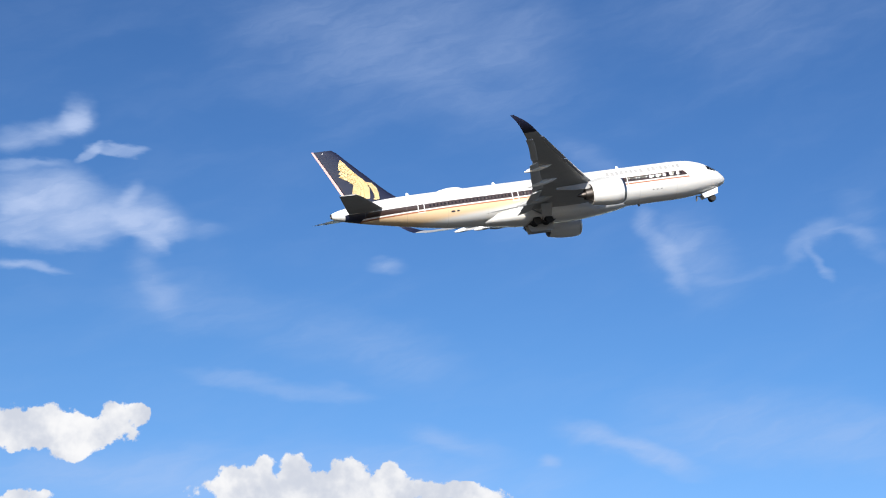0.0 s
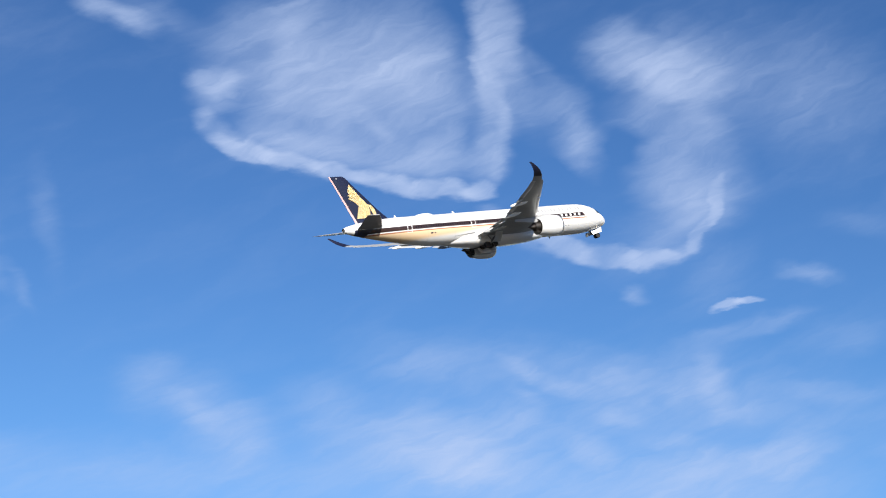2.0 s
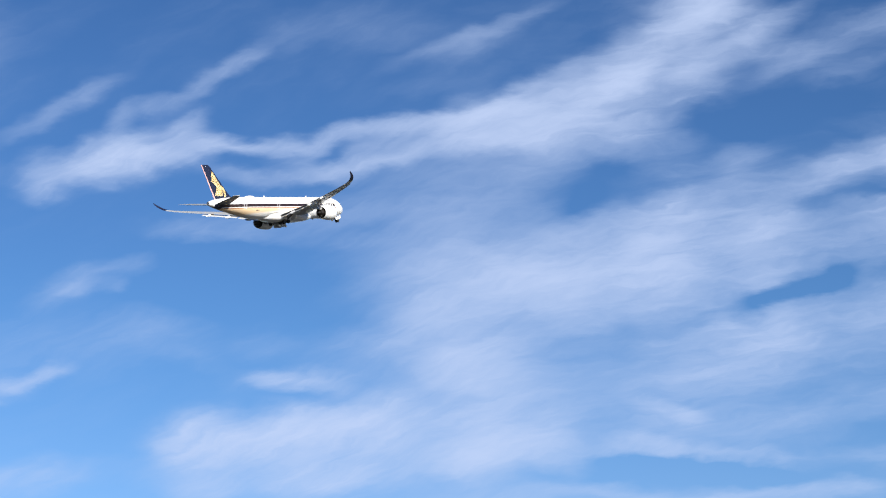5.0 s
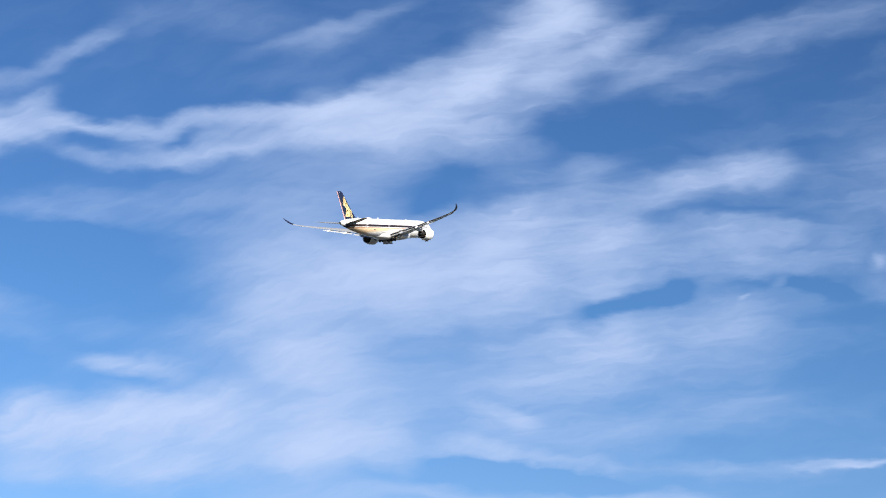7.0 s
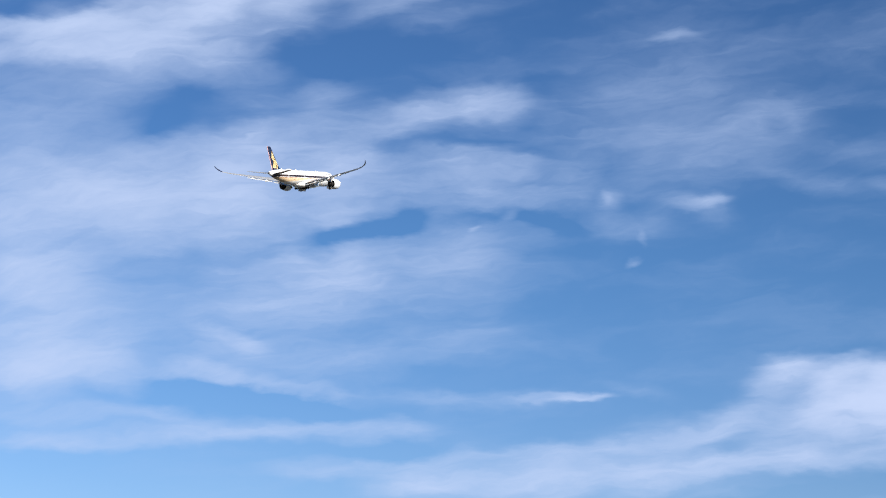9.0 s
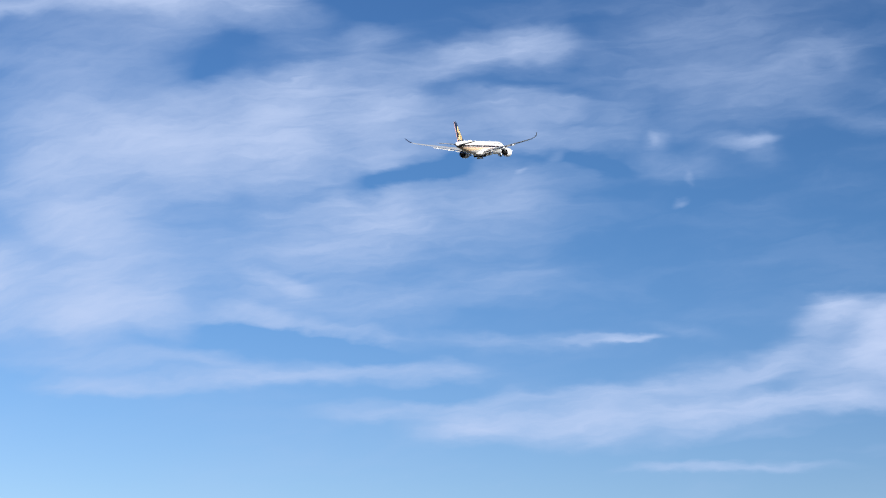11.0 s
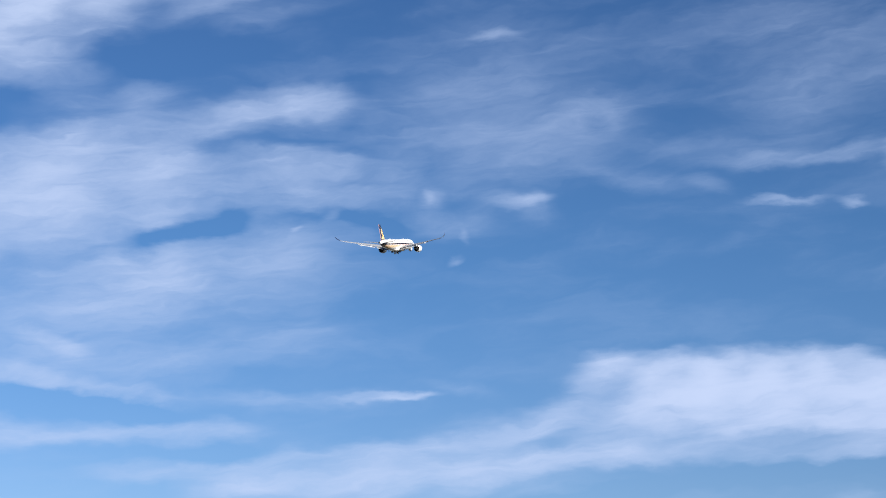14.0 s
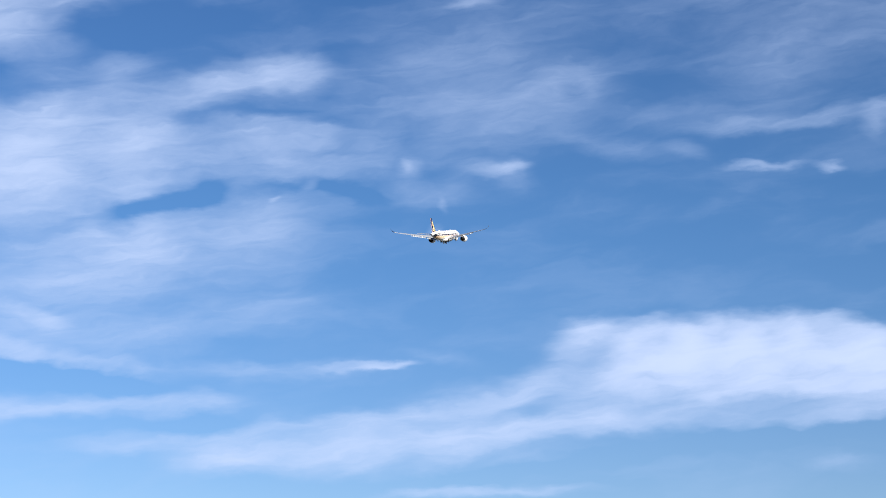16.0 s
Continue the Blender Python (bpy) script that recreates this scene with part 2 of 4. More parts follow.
sweep_streaks_b = [
    (0.82, 0.12, (25.37, 20.27), (23.19, 20.81)),
    (0.54, 0.10, (27.53, 18.87), (24.64, 19.31)),
    (0.49, 0.16, (23.19, 15.20), (21.06, 15.30)),
    (0.41, 0.06, (34.51, 14.79), (32.42, 15.16)),
    (0.30, -0.08, (26.63, 16.97), (24.62, 17.12)),
    (0.19, -0.10, (21.48, 15.81), (20.63, 15.76)),
    (0.54, 0.20, (26.36, 18.34), (24.63, 19.04), (23.04, 20.00), (22.02, 20.94)),
    (0.41, 0.10, (25.33, 16.57), (23.19, 16.85), (21.75, 17.12)),
    (0.19, 0.16, (29.54, 18.41), (28.25, 18.79), (26.67, 19.43))]
sheet_streaks = [
    (1.02, 0.34, (31.69, 14.57), (28.86, 14.45), (26.02, 14.64), (23.89, 14.52)),
    (1.29, 0.20, (29.45, 15.26), (28.15, 14.60), (27.43, 13.65)),
    (0.46, 0.16, (25.31, 13.96), (23.19, 14.11), (21.77, 14.52)),
    (1.29, 0.26, (30.92, 12.74), (29.36, 12.24), (28.77, 11.16)),
    (0.20, 0.14, (34.92, 12.05), (33.53, 11.97), (32.57, 12.14)),
    (0.24, 0.08, (37.14, 12.61), (35.75, 12.28)),
    (0.57, 0.38, (36.99, 10.30), (34.97, 10.55), (32.93, 10.88), (30.86, 11.08)),
    (0.46, 0.36, (34.23, 9.47), (32.18, 9.57)),
    (0.34, 0.28, (36.93, 9.37), (35.58, 9.31)),
    (0.61, 0.26, (30.83, 10.29), (28.06, 10.49), (26.66, 10.24)),
    (0.20, 0.26, (25.70, 11.28), (24.86, 11.08), (23.99, 10.87)),
    (0.49, 0.15, (24.59, 11.77), (22.49, 11.48))]
sheet_streaks_b = [
    (0.19, 0.26, (26.52, 10.22), (25.55, 10.37), (24.58, 10.10), (23.19, 9.89), (21.80, 9.71)),
    (0.20, 0.17, (21.80, 9.71), (19.05, 9.70), (16.34, 9.75)),
    (0.57, 0.18, (23.19, 12.80), (20.38, 13.11), (18.29, 13.31)),
    (0.49, 0.12, (20.41, 11.20), (17.65, 11.17)),
    (0.30, -0.10, (26.65, 9.63), (25.26, 9.44)),
    (0.27, -0.08, (28.24, 12.27), (26.56, 12.54), (24.59, 12.52)),
    (0.29, -0.30, (22.98, 13.42), (22.06, 13.58), (20.93, 13.80), (20.09, 14.27)),
    (0.19, -0.12, (19.81, 14.22), (17.57, 14.25), (16.20, 13.88)),
    (0.82, 0.16, (26.03, 15.19), (23.19, 15.07), (21.06, 14.92), (18.25, 15.01)),
    (1.49, 0.10, (33.67, 11.96), (28.79, 11.84), (23.89, 12.18)),
    (0.22, -0.09, (22.76, 13.42), (21.78, 13.56))]
sheet_streaks_c = [
    (0.45, -0.06, (27.39, 12.01), (25.71, 12.17)),
    (0.24, 0.22, (31.48, 9.02), (24.57, 9.07)),
    (0.45, -0.04, (33.73, 13.19), (31.93, 13.53)),
    (0.61, 0.18, (25.75, 15.33), (23.76, 15.62), (21.76, 15.61)),
    (0.68, 0.14, (25.44, 13.41), (23.19, 13.28), (21.08, 12.87)),
    (0.82, 0.14, (25.15, 12.04), (23.19, 12.32), (21.51, 12.05)),
    (0.54, 0.16, (25.69, 10.66), (23.19, 10.55), (21.11, 10.48)),
    (0.68, 0.10, (31.23, 13.56), (29.39, 13.34)),
    (0.34, 0.12, (24.60, 14.24), (23.19, 14.24)),
    (0.75, -0.07, (37.24, 14.23), (35.16, 13.94), (33.06, 13.76)),
    (0.54, 0.12, (25.74, 14.64), (23.75, 15.07), (21.77, 14.93)),
    (0.41, 0.12, (18.95, 14.89), (16.19, 14.42)),
    (0.30, -0.07, (19.67, 13.95), (16.88, 14.17), (15.38, 13.99))]
sheet_streaks_d = [
    (0.95, -0.12, (37.27, 14.64), (33.09, 14.44))]
crisp_sheet = [
    (0.10, 0.24, (17.42, 9.71), (15.66, 9.82)),
    (0.30, 0.08, (27.44, 14.20), (24.60, 14.29))]
ripple_streaks = [
    (0.47, 0.22, (21.76, 15.93), (20.63, 16.42), (19.49, 16.80), (18.35, 16.95), (17.49, 16.76)),
    (0.32, 0.15, (20.63, 16.50), (19.06, 16.56), (18.06, 16.48)),
    (0.13, -0.07, (21.62, 15.80), (20.05, 15.91), (18.34, 16.02), (16.63, 15.72)),
    (0.56, 0.16, (20.04, 15.42), (18.05, 15.53), (16.63, 15.31), (15.77, 14.93)),
    (1.12, 0.12, (16.63, 16.84), (14.50, 16.56), (12.38, 16.12)),
    (0.79, 0.10, (15.21, 15.61), (13.09, 15.45), (10.98, 15.82)),
    (0.34, 0.16, (13.24, 14.42), (12.33, 14.32)),
    (0.22, 0.18, (15.49, 14.60), (15.04, 14.52)),
    (0.30, 0.12, (15.92, 14.08), (14.79, 13.94), (13.80, 14.10)),
    (0.47, 0.15, (20.89, 15.02), (19.67, 14.66)),
    (0.64, 0.15, (22.30, 14.82), (20.89, 15.27)),
    (0.60, 0.12, (23.00, 14.42), (21.72, 14.01))]
ripple_streaks_b = [
    (0.84, 0.07, (19.45, 14.08), (18.03, 13.66)),
    (0.11, 0.14, (17.97, 14.15), (17.58, 14.27)),
    (0.93, 0.07, (22.80, 12.23), (19.99, 12.43), (18.02, 12.18)),
    (0.75, 0.08, (23.59, 10.83), (20.80, 10.90)),
    (0.56, 0.08, (22.93, 16.88), (22.06, 16.50)),
    (1.35, 0.12, (30.71, 14.88), (27.93, 14.77), (25.10, 13.94)),
    (0.90, 0.10, (30.57, 12.45), (28.53, 12.83), (26.07, 13.63)),
    (0.90, 0.12, (30.49, 11.11), (27.78, 11.51), (25.00, 11.34)),
    (0.18, -0.10, (28.52, 12.49), (26.46, 12.93), (23.95, 13.09)),
    (0.33, -0.12, (29.36, 15.50), (27.28, 15.75), (26.18, 16.21)),
    (0.45, -0.08, (23.81, 17.67), (19.52, 18.19)),
    (0.21, -0.08, (22.76, 11.06), (21.51, 11.30)),
    (0.45, 0.12, (27.38, 17.92), (25.55, 18.28))]
ripple_streaks_c = [
    (0.36, 0.08, (29.75, 17.37), (27.19, 16.84)),
    (0.27, 0.10, (25.00, 11.34), (24.01, 10.68)),
    (0.18, 0.08, (22.05, 16.09), (20.91, 16.25)),
    (0.15, -0.10, (18.90, 15.12), (17.19, 15.04)),
    (0.12, -0.08, (18.34, 15.81), (16.91, 15.72)),
    (0.18, 0.18, (13.87, 14.48), (12.96, 14.52), (12.36, 14.62)),
    (0.12, 0.13, (13.03, 14.50), (12.36, 14.60)),
    (0.09, 0.25, (14.96, 13.06), (14.62, 13.17)),
    (0.07, 0.18, (18.78, 13.80), (18.61, 13.94)),
    (0.10, 0.18, (16.74, 9.69), (16.05, 9.79), (15.42, 9.86)),
    (0.06, 0.12, (16.33, 9.75), (15.56, 9.84)),
    (0.09, 0.10, (14.51, 13.83), (14.44, 13.55)),
    (0.09, 0.12, (15.42, 14.72), (15.28, 14.52)),
    (0.09, 0.08, (12.54, 14.70), (12.40, 14.35)),
    (0.30, -0.07, (11.39, 16.37), (10.98, 16.23))]
ripple_streaks_d = [
    (1.77, 0.09, (26.52, 14.29), (20.85, 13.37), (16.62, 14.52)),
    (1.09, 0.07, (28.42, 10.66), (23.63, 11.93), (19.41, 11.47))]
low_streaks = [
    (0.23, 0.36, (30.34, 8.39), (28.31, 8.41), (26.28, 8.62), (24.22, 8.82), (22.15, 8.92), (19.93, 8.97)),
    (0.22, 0.16, (30.36, 8.82), (27.65, 8.79)),
    (0.22, 0.15, (30.39, 9.35), (27.68, 9.31), (25.61, 9.00)),
    (0.24, -0.27, (26.47, 9.95), (24.25, 9.69), (22.16, 9.39)),
    (0.20, -0.14, (21.58, 8.39), (19.78, 8.42)),
    (0.24, 0.32, (23.23, 7.94), (20.75, 8.02), (18.67, 8.30), (16.60, 8.40), (14.53, 8.69), (12.47, 9.01)),
    (0.35, 0.42, (20.74, 7.59), (17.98, 7.76), (15.22, 7.92), (12.48, 8.20), (8.84, 8.71)),
    (0.22, 0.26, (17.97, 7.22), (15.22, 7.38), (13.85, 7.79)),
    (0.33, 0.20, (14.53, 9.01), (12.47, 9.17)),
    (0.22, -0.18, (14.54, 6.97), (12.49, 7.32), (9.78, 7.47))]
low_streaks_b = [
    (0.12, 0.34, (15.91, 6.69), (13.85, 6.76), (11.14, 6.68)),
    (0.15, 0.12, (15.22, 10.11), (13.83, 9.83)),
    (0.41, 0.12, (30.44, 10.16), (28.41, 10.39), (27.03, 10.17))]
crisp_shelf = [
    (0.46, 0.60, (10.02, 10.11), (8.56, 10.11), (7.17, 10.12), (5.93, 10.17), (4.16, 9.94), (1.90, 9.47)),
    (0.43, 0.42, (10.24, 9.54), (8.58, 9.45), (6.92, 9.38), (4.19, 9.21), (1.93, 8.94))]
shelf_streaks = [
    (0.24, 0.20, (11.62, 10.44), (10.77, 10.63)),
    (0.35, 0.34, (12.47, 9.06), (9.70, 9.01), (6.94, 8.89), (3.53, 8.86)),
    (0.26, 0.32, (15.25, 8.26), (12.48, 8.37), (9.71, 8.36), (5.59, 8.31), (1.96, 8.47)),
    (0.34, 0.30, (20.72, 7.58), (18.00, 7.59), (15.25, 7.85), (12.48, 8.05)),
    (0.22, -0.14, (9.73, 7.65), (5.61, 7.96), (1.99, 8.00)),
    (0.21, 0.16, (13.87, 7.30), (11.80, 7.55)),
    (0.22, 0.14, (5.64, 7.28), (4.29, 7.13)),
    (0.75, 0.25, (11.07, 9.75), (6.91, 9.65), (1.91, 9.34)),
    (0.20, 0.19, (8.12, 15.41), (5.30, 15.40), (3.61, 15.57), (2.50, 15.59), (1.57, 15.40)),
    (0.30, 0.16, (3.91, 15.10), (3.45, 15.51)),
    (0.18, 0.13, (8.84, 14.91), (7.97, 14.74))]
shelf_streaks_b = [
    (0.24, 0.13, (10.97, 15.10), (8.85, 14.75)),
    (0.49, 0.13, (12.09, 16.49), (10.23, 16.46)),
    (0.35, 0.10, (9.53, 15.75), (6.69, 15.80)),
    (0.11, 0.13, (3.16, 16.24), (1.77, 16.22)),
    (0.11, 0.24, (14.07, 18.53), (13.18, 18.55)),
    (0.21, 0.08, (2.58, 14.08), (2.04, 13.94)),
    (1.22, 0.12, (15.23, 17.88), (10.93, 17.15)),
    (1.02, 0.12, (8.04, 18.03), (2.36, 18.02)),
    (0.75, 0.06, (8.09, 16.39), (3.83, 16.89)),
    (0.14, 0.12, (6.19, 10.69), (5.08, 10.66)),
    (0.34, 0.06, (11.06, 10.23), (8.28, 10.24), (4.15, 10.04)),
    (0.08, 0.20, (7.24, 14.40), (5.69, 14.35)),
    (0.08, 0.24, (5.12, 14.26), (4.62, 14.25)),
    (0.11, 0.10, (11.33, 10.74), (9.65, 10.79), (7.57, 10.79), (5.97, 10.82))]
shelf_streaks_c = [
    (0.34, 0.10, (19.50, 16.87), (17.80, 16.97), (16.66, 16.71)),
    (0.14, 0.08, (21.17, 15.88), (19.20, 15.79)),
    (0.24, 0.08, (14.67, 14.73), (12.97, 14.44), (12.26, 14.57)),
    (0.22, -0.06, (17.35, 13.35), (15.80, 13.43)),
    (0.30, 0.34, (11.90, 10.01), (11.06, 10.29), (9.95, 10.21)),
    (0.33, 0.30, (12.75, 9.29), (11.35, 9.55), (9.96, 9.52)),
    (0.14, 0.22, (11.19, 10.54), (10.22, 10.58)),
    (0.24, 0.22, (11.55, 10.47), (10.22, 10.50), (9.11, 10.48))]
SOFT = tuft_streaks + tuft_streaks_b + hook_streaks + swirl_streaks + swirl_streaks_b + veil_streaks + curl_streaks + curl_streaks_b + fleck_streaks + fleck_streaks_b + plume_streaks + plume_streaks_b + plume_streaks_c + drift_streaks + sweep_streaks + sweep_streaks_b + sheet_streaks + sheet_streaks_b + sheet_streaks_c + sheet_streaks_d + ripple_streaks + ripple_streaks_b + ripple_streaks_c + ripple_streaks_d + low_streaks + low_streaks_b + shelf_streaks + shelf_streaks_b + shelf_streaks_c
CRISP = crisp_tuft + crisp_swirl + crisp_curl + crisp_sheet + crisp_shelf
HEAPS = heap_towers + heap_towers_b


class Graph:
    """Short-hand for a node tree."""

    def __init__(self, tree):
        self.tree = tree
        self.nodes, self.links = tree.nodes, tree.links
        self.nodes.clear()

    def add(self, kind, inputs=(), **settings):
        node = self.nodes.new(kind)
        for key, value in settings.items():
            setattr(node, key, value)
        for key, value in dict(inputs).items():
            if isinstance(value, bpy.types.NodeSocket):
                self.links.new(value, node.inputs[key])
            else:
                node.inputs[key].default_value = value
        return node

    def math(self, op, a, b=0.0, c=0.0, clamp=False):
        return self.add("ShaderNodeMath", {0: a, 1: b, 2: c}, operation=op, use_clamp=clamp).outputs[0]

    def vec(self, op, a, b=(0, 0, 0), scale=None):
        node = self.add("ShaderNodeVectorMath", {0: a, 1: b}, operation=op)
        if scale is not None:
            node.inputs["Scale"].default_value = scale
        return node.outputs[0]

    def noise(self, vector, scale, detail=4.0, rough=0.55, distort=0.0):
        return self.add("ShaderNodeTexNoise", {"Vector": vector, "Scale": scale, "Detail": detail,
                                               "Roughness": rough, "Distortion": distort})

    def span(self, value, a, b, lo=0.0, hi=1.0, kind="SMOOTHSTEP"):
        return self.add("ShaderNodeMapRange", {0: value, 1: a, 2: b, 3: lo, 4: hi},
                        interpolation_type=kind, clamp=True).outputs[0]

    def mix(self, fac, a, b):
        node = self.add("ShaderNodeMix", {0: fac, 6: a, 7: b}, data_type="RGBA")
        return node.outputs[2]


SKY_TINT = (0.206, 0.233, 0.249, 1)
STEEP, LEVEL = 24.0, 7.0
FILM_WEST, FILM_EAST = 0.06, 0.03
CLOUD = 2.0
ICE = (3.024, 3.948, 5.88, 1)
ICE_LIT = (3.856, 4.584, 6.34, 1)
LOW_AIR = (1.188, 0.942, 0.987, 1)
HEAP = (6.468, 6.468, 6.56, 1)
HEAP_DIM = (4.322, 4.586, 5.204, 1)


def build_world():
    world = bpy.data.worlds.new("sky")
    scene.world = world
    world.use_nodes = True
    world.cycles.sampling_method, world.cycles.sample_map_resolution = "MANUAL", 256
    g = Graph(world.node_tree)
    way = g.add("ShaderNodeTexCoord").outputs["Generated"]
    sky = g.add("ShaderNodeTexSky", sky_type="NISHITA", sun_disc=False, sun_elevation=SUN_EL,
                sun_rotation=math.pi / 2 - SUN_AZ, altitude=100.0, air_density=1.0, dust_density=0.3, ozone_density=3.0)
    deep = g.add("ShaderNodeGamma", {0: sky.outputs[0], 1: 1.6}).outputs[0]
    tint = g.add("ShaderNodeMix", {0: 1.0, 6: deep, 7: SKY_TINT}, data_type="RGBA", blend_type="MULTIPLY").outputs[2]

    low = g.span(g.add("ShaderNodeSeparateXYZ", {0: way}).outputs[2], 0.09, 0.25, 1.0, 0.0)
    tint = g.add("ShaderNodeMix", {0: low, 6: tint, 7: LOW_AIR}, data_type="RGBA", blend_type="MULTIPLY").outputs[2]

    # the way, bent by slow and fine turbulence
    flat = g.vec("MULTIPLY", way, (1.0, 1.0, 1.9))
    slow = g.vec("SUBTRACT", g.noise(flat, 18.0, 3.0).outputs["Color"], (0.5, 0.5, 0.5))
    fine = g.vec("SUBTRACT", g.noise(g.vec("MULTIPLY", way, (1.0, 1.0, 2.8)), 50.0, 5.0, 0.52).outputs["Color"], (0.5, 0.5, 0.5))
    bent = g.vec("ADD", way, g.vec("SCALE", slow, scale=0.009))
    bent = g.vec("ADD", bent, g.vec("SCALE", fine, scale=0.0090))

    def pile(streaks, vector, lo=0.0, hi=1.0):
        """Thickness of cloud streaks: each stretch is a soft-edged long spot that runs into the next."""
        total = None
        for width, thick, *line in streaks:
            ways = []
            for az, el in line:
                az, el = radians(az), radians(el)
                ways.append(Vector((math.cos(el) * math.cos(az), math.cos(el) * math.sin(az), math.sin(el))))
            across = radians(width) * 1.75
            for a, b in zip(ways, ways[1:]):
                d = (a + b).normalized()
                m = (b - a).normalized()
                n = m.cross(d)
                turn = Matrix((m, n, -d)).transposed().to_euler() if m.cross(n).dot(-d) > 0 else Matrix((m, -n, -d)).transposed().to_euler()
                size = (max((b - a).length, across), across, 0.5)
                spot = g.add("ShaderNodeMapping", {0: vector, 1: d, 2: turn, 3: size}, vector_type="TEXTURE")
                ball = g.add("ShaderNodeTexGradient", {0: spot.outputs[0]}, gradient_type="SPHERICAL").outputs[1]
                soft = g.add("ShaderNodeMapRange", {0: ball, 1: lo, 2: hi}, interpolation_type="SMOOTHSTEP", clamp=False).outputs[0]
                total = g.math("MULTIPLY_ADD", soft, thick, total if total is not None else 0.0)
        return total

    # ice cloud: streaky
    def combed(degrees, squeeze):
        """The bent way, turned about the line of sight and pressed flat, so that noise runs in streaks."""
        turned = g.add("ShaderNodeVectorRotate", {0: bent, 2: (math.cos(radians(35)), math.sin(radians(35)), 0.25), 3: radians(degrees)})
        return g.vec("MULTIPLY", turned.outputs[0], (1.0, 1.0, squeeze))

    east = g.span(g.add("ShaderNodeSeparateXYZ", {0: way}).outputs[1], 0.38, 0.56)
    pair = []
    for scale, squeeze, rough in ((17.0, 3.6, 0.55), (34.0, 8.0, 0.60)):
        a = g.noise(combed(LEVEL, squeeze), scale, 5.0, rough, 0.3).outputs[0]
        c = g.noise(combed(STEEP, squeeze), scale, 5.0, rough, 0.3).outputs[0]
        pair.append(g.add("ShaderNodeMix", {0: east, 2: a, 3: c}).outputs[0])
    streak, grain = pair
    thick = g.math("ADD", pile(SOFT, bent), pile(CRISP, bent, 0.0, 0.55))
    # thin film everywhere, thicker towards the west
    west = g.span(east, 0.0, 1.0, FILM_WEST, FILM_EAST, "LINEAR")
    thick = g.math("MULTIPLY_ADD", g.span(streak, 0.3, 0.7), west, thick)
    thick = g.math("MAXIMUM", thick, 0.0)
    worn = g.math("MULTIPLY", thick, g.math("MULTIPLY_ADD", streak, 1.5, 0.25))
    worn = g.math("MULTIPLY", worn, g.math("MULTIPLY_ADD", grain, 1.15, 0.42))
    worn = g.math("DIVIDE", g.math("MULTIPLY", worn, worn), g.math("ADD", worn, 0.03))
    ice = g.math("SUBTRACT", 1.0, g.math("EXPONENT", g.math("MULTIPLY", worn, -CLOUD)))
    both = g.mix(ice, tint, g.mix(g.math("POWER", ice, 1.5), ICE, ICE_LIT))

    # heap cloud: crisp and bumpy
    lump = g.noise(way, 100.0, 8.0, 0.62).outputs[0]
    heap = pile(HEAPS, g.vec("ADD", way, g.vec("SCALE", slow, scale=0.004)), 0.0, 0.8)
    near = g.math("MINIMUM", g.math("MULTIPLY", heap, 4.0), 1.0)
    heap = g.math("MULTIPLY_ADD", g.math("MULTIPLY_ADD", lump, 3.0, -1.5), near, heap)
    heap = g.span(heap, 0.30, 0.62)
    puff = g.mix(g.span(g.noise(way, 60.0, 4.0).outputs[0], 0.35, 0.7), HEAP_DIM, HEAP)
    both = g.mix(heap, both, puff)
    back = g.add("ShaderNodeBackground", {0: both, 1: 0.1})
    g.add("ShaderNodeOutputWorld", {0: back.outputs[0]})


build_world()


# ---- materials ----
def surface(name, colour, rough=0.4, metal=0.0, coat=0.0, dirt=0.12, grain=1.5, bump=0.0):
    """Paint, metal or rubber with soiling at two scales."""
    m = bpy.data.materials.new(name)
    m.use_nodes = True
    g = Graph(m.node_tree)
    at = g.add("ShaderNodeTexCoord").outputs["Object"]
    run = g.add("ShaderNodeMapping", {0: at, 3: (0.35, 1.0, 1.0)}).outputs[0]
    large = g.noise(run, grain, 5.0, 0.6).outputs[0]
    small = g.noise(run, grain * 9, 4.0, 0.6).outputs[0]
    soil = g.math("MULTIPLY_ADD", small, 0.35, g.math("MULTIPLY", large, 0.65))
    fac = g.span(soil, 0.45, 0.75, 0.0, dirt, "LINEAR")
    worn = tuple(c * 0.45 + 0.02 for c in colour)
    base = g.mix(fac, (*colour, 1), (*worn, 1))
    bsdf = g.add("ShaderNodeBsdfPrincipled", {"Base Color": base, "Metallic": metal, "Coat Weight": coat, "Coat Roughness": 0.12,
                                               "Roughness": g.math("MULTIPLY_ADD", soil, 0.25, rough - 0.1)})
    if bump:
        g.links.new(g.add("ShaderNodeBump", {"Height": small, "Strength": bump, "Distance": 0.02}).outputs[0], bsdf.inputs["Normal"])
    g.add("ShaderNodeOutputMaterial", {0: bsdf.outputs[0]})
    return m


WHITE_RGB, NAVY_RGB = (0.80, 0.80, 0.79), (0.012, 0.014, 0.035)
GOLD_RGB, RED_RGB = (0.80, 0.59, 0.37), (0.40, 0.15, 0.07)
white = surface("white_paint", WHITE_RGB, 0.35, coat=0.4, dirt=0.10, grain=0.7)
navy = surface("navy_paint", NAVY_RGB, 0.32, coat=0.4, dirt=0.05)
gold = surface("gold_paint", (0.90, 0.74, 0.42), 0.4, coat=0.2, dirt=0.06)
GOLD_DARK = surface("dark_gold_paint", (0.62, 0.46, 0.20), 0.4, dirt=0.06)
rose = surface("rose_paint", (0.72, 0.42, 0.40), 0.4, dirt=0.1)
silver_letter = surface("silver_paint", (0.36, 0.36, 0.36), 0.35, dirt=0.1)
wing_grey = surface("wing_grey_paint", (0.37, 0.375, 0.38), 0.42, coat=0.15, dirt=0.3, grain=0.9)
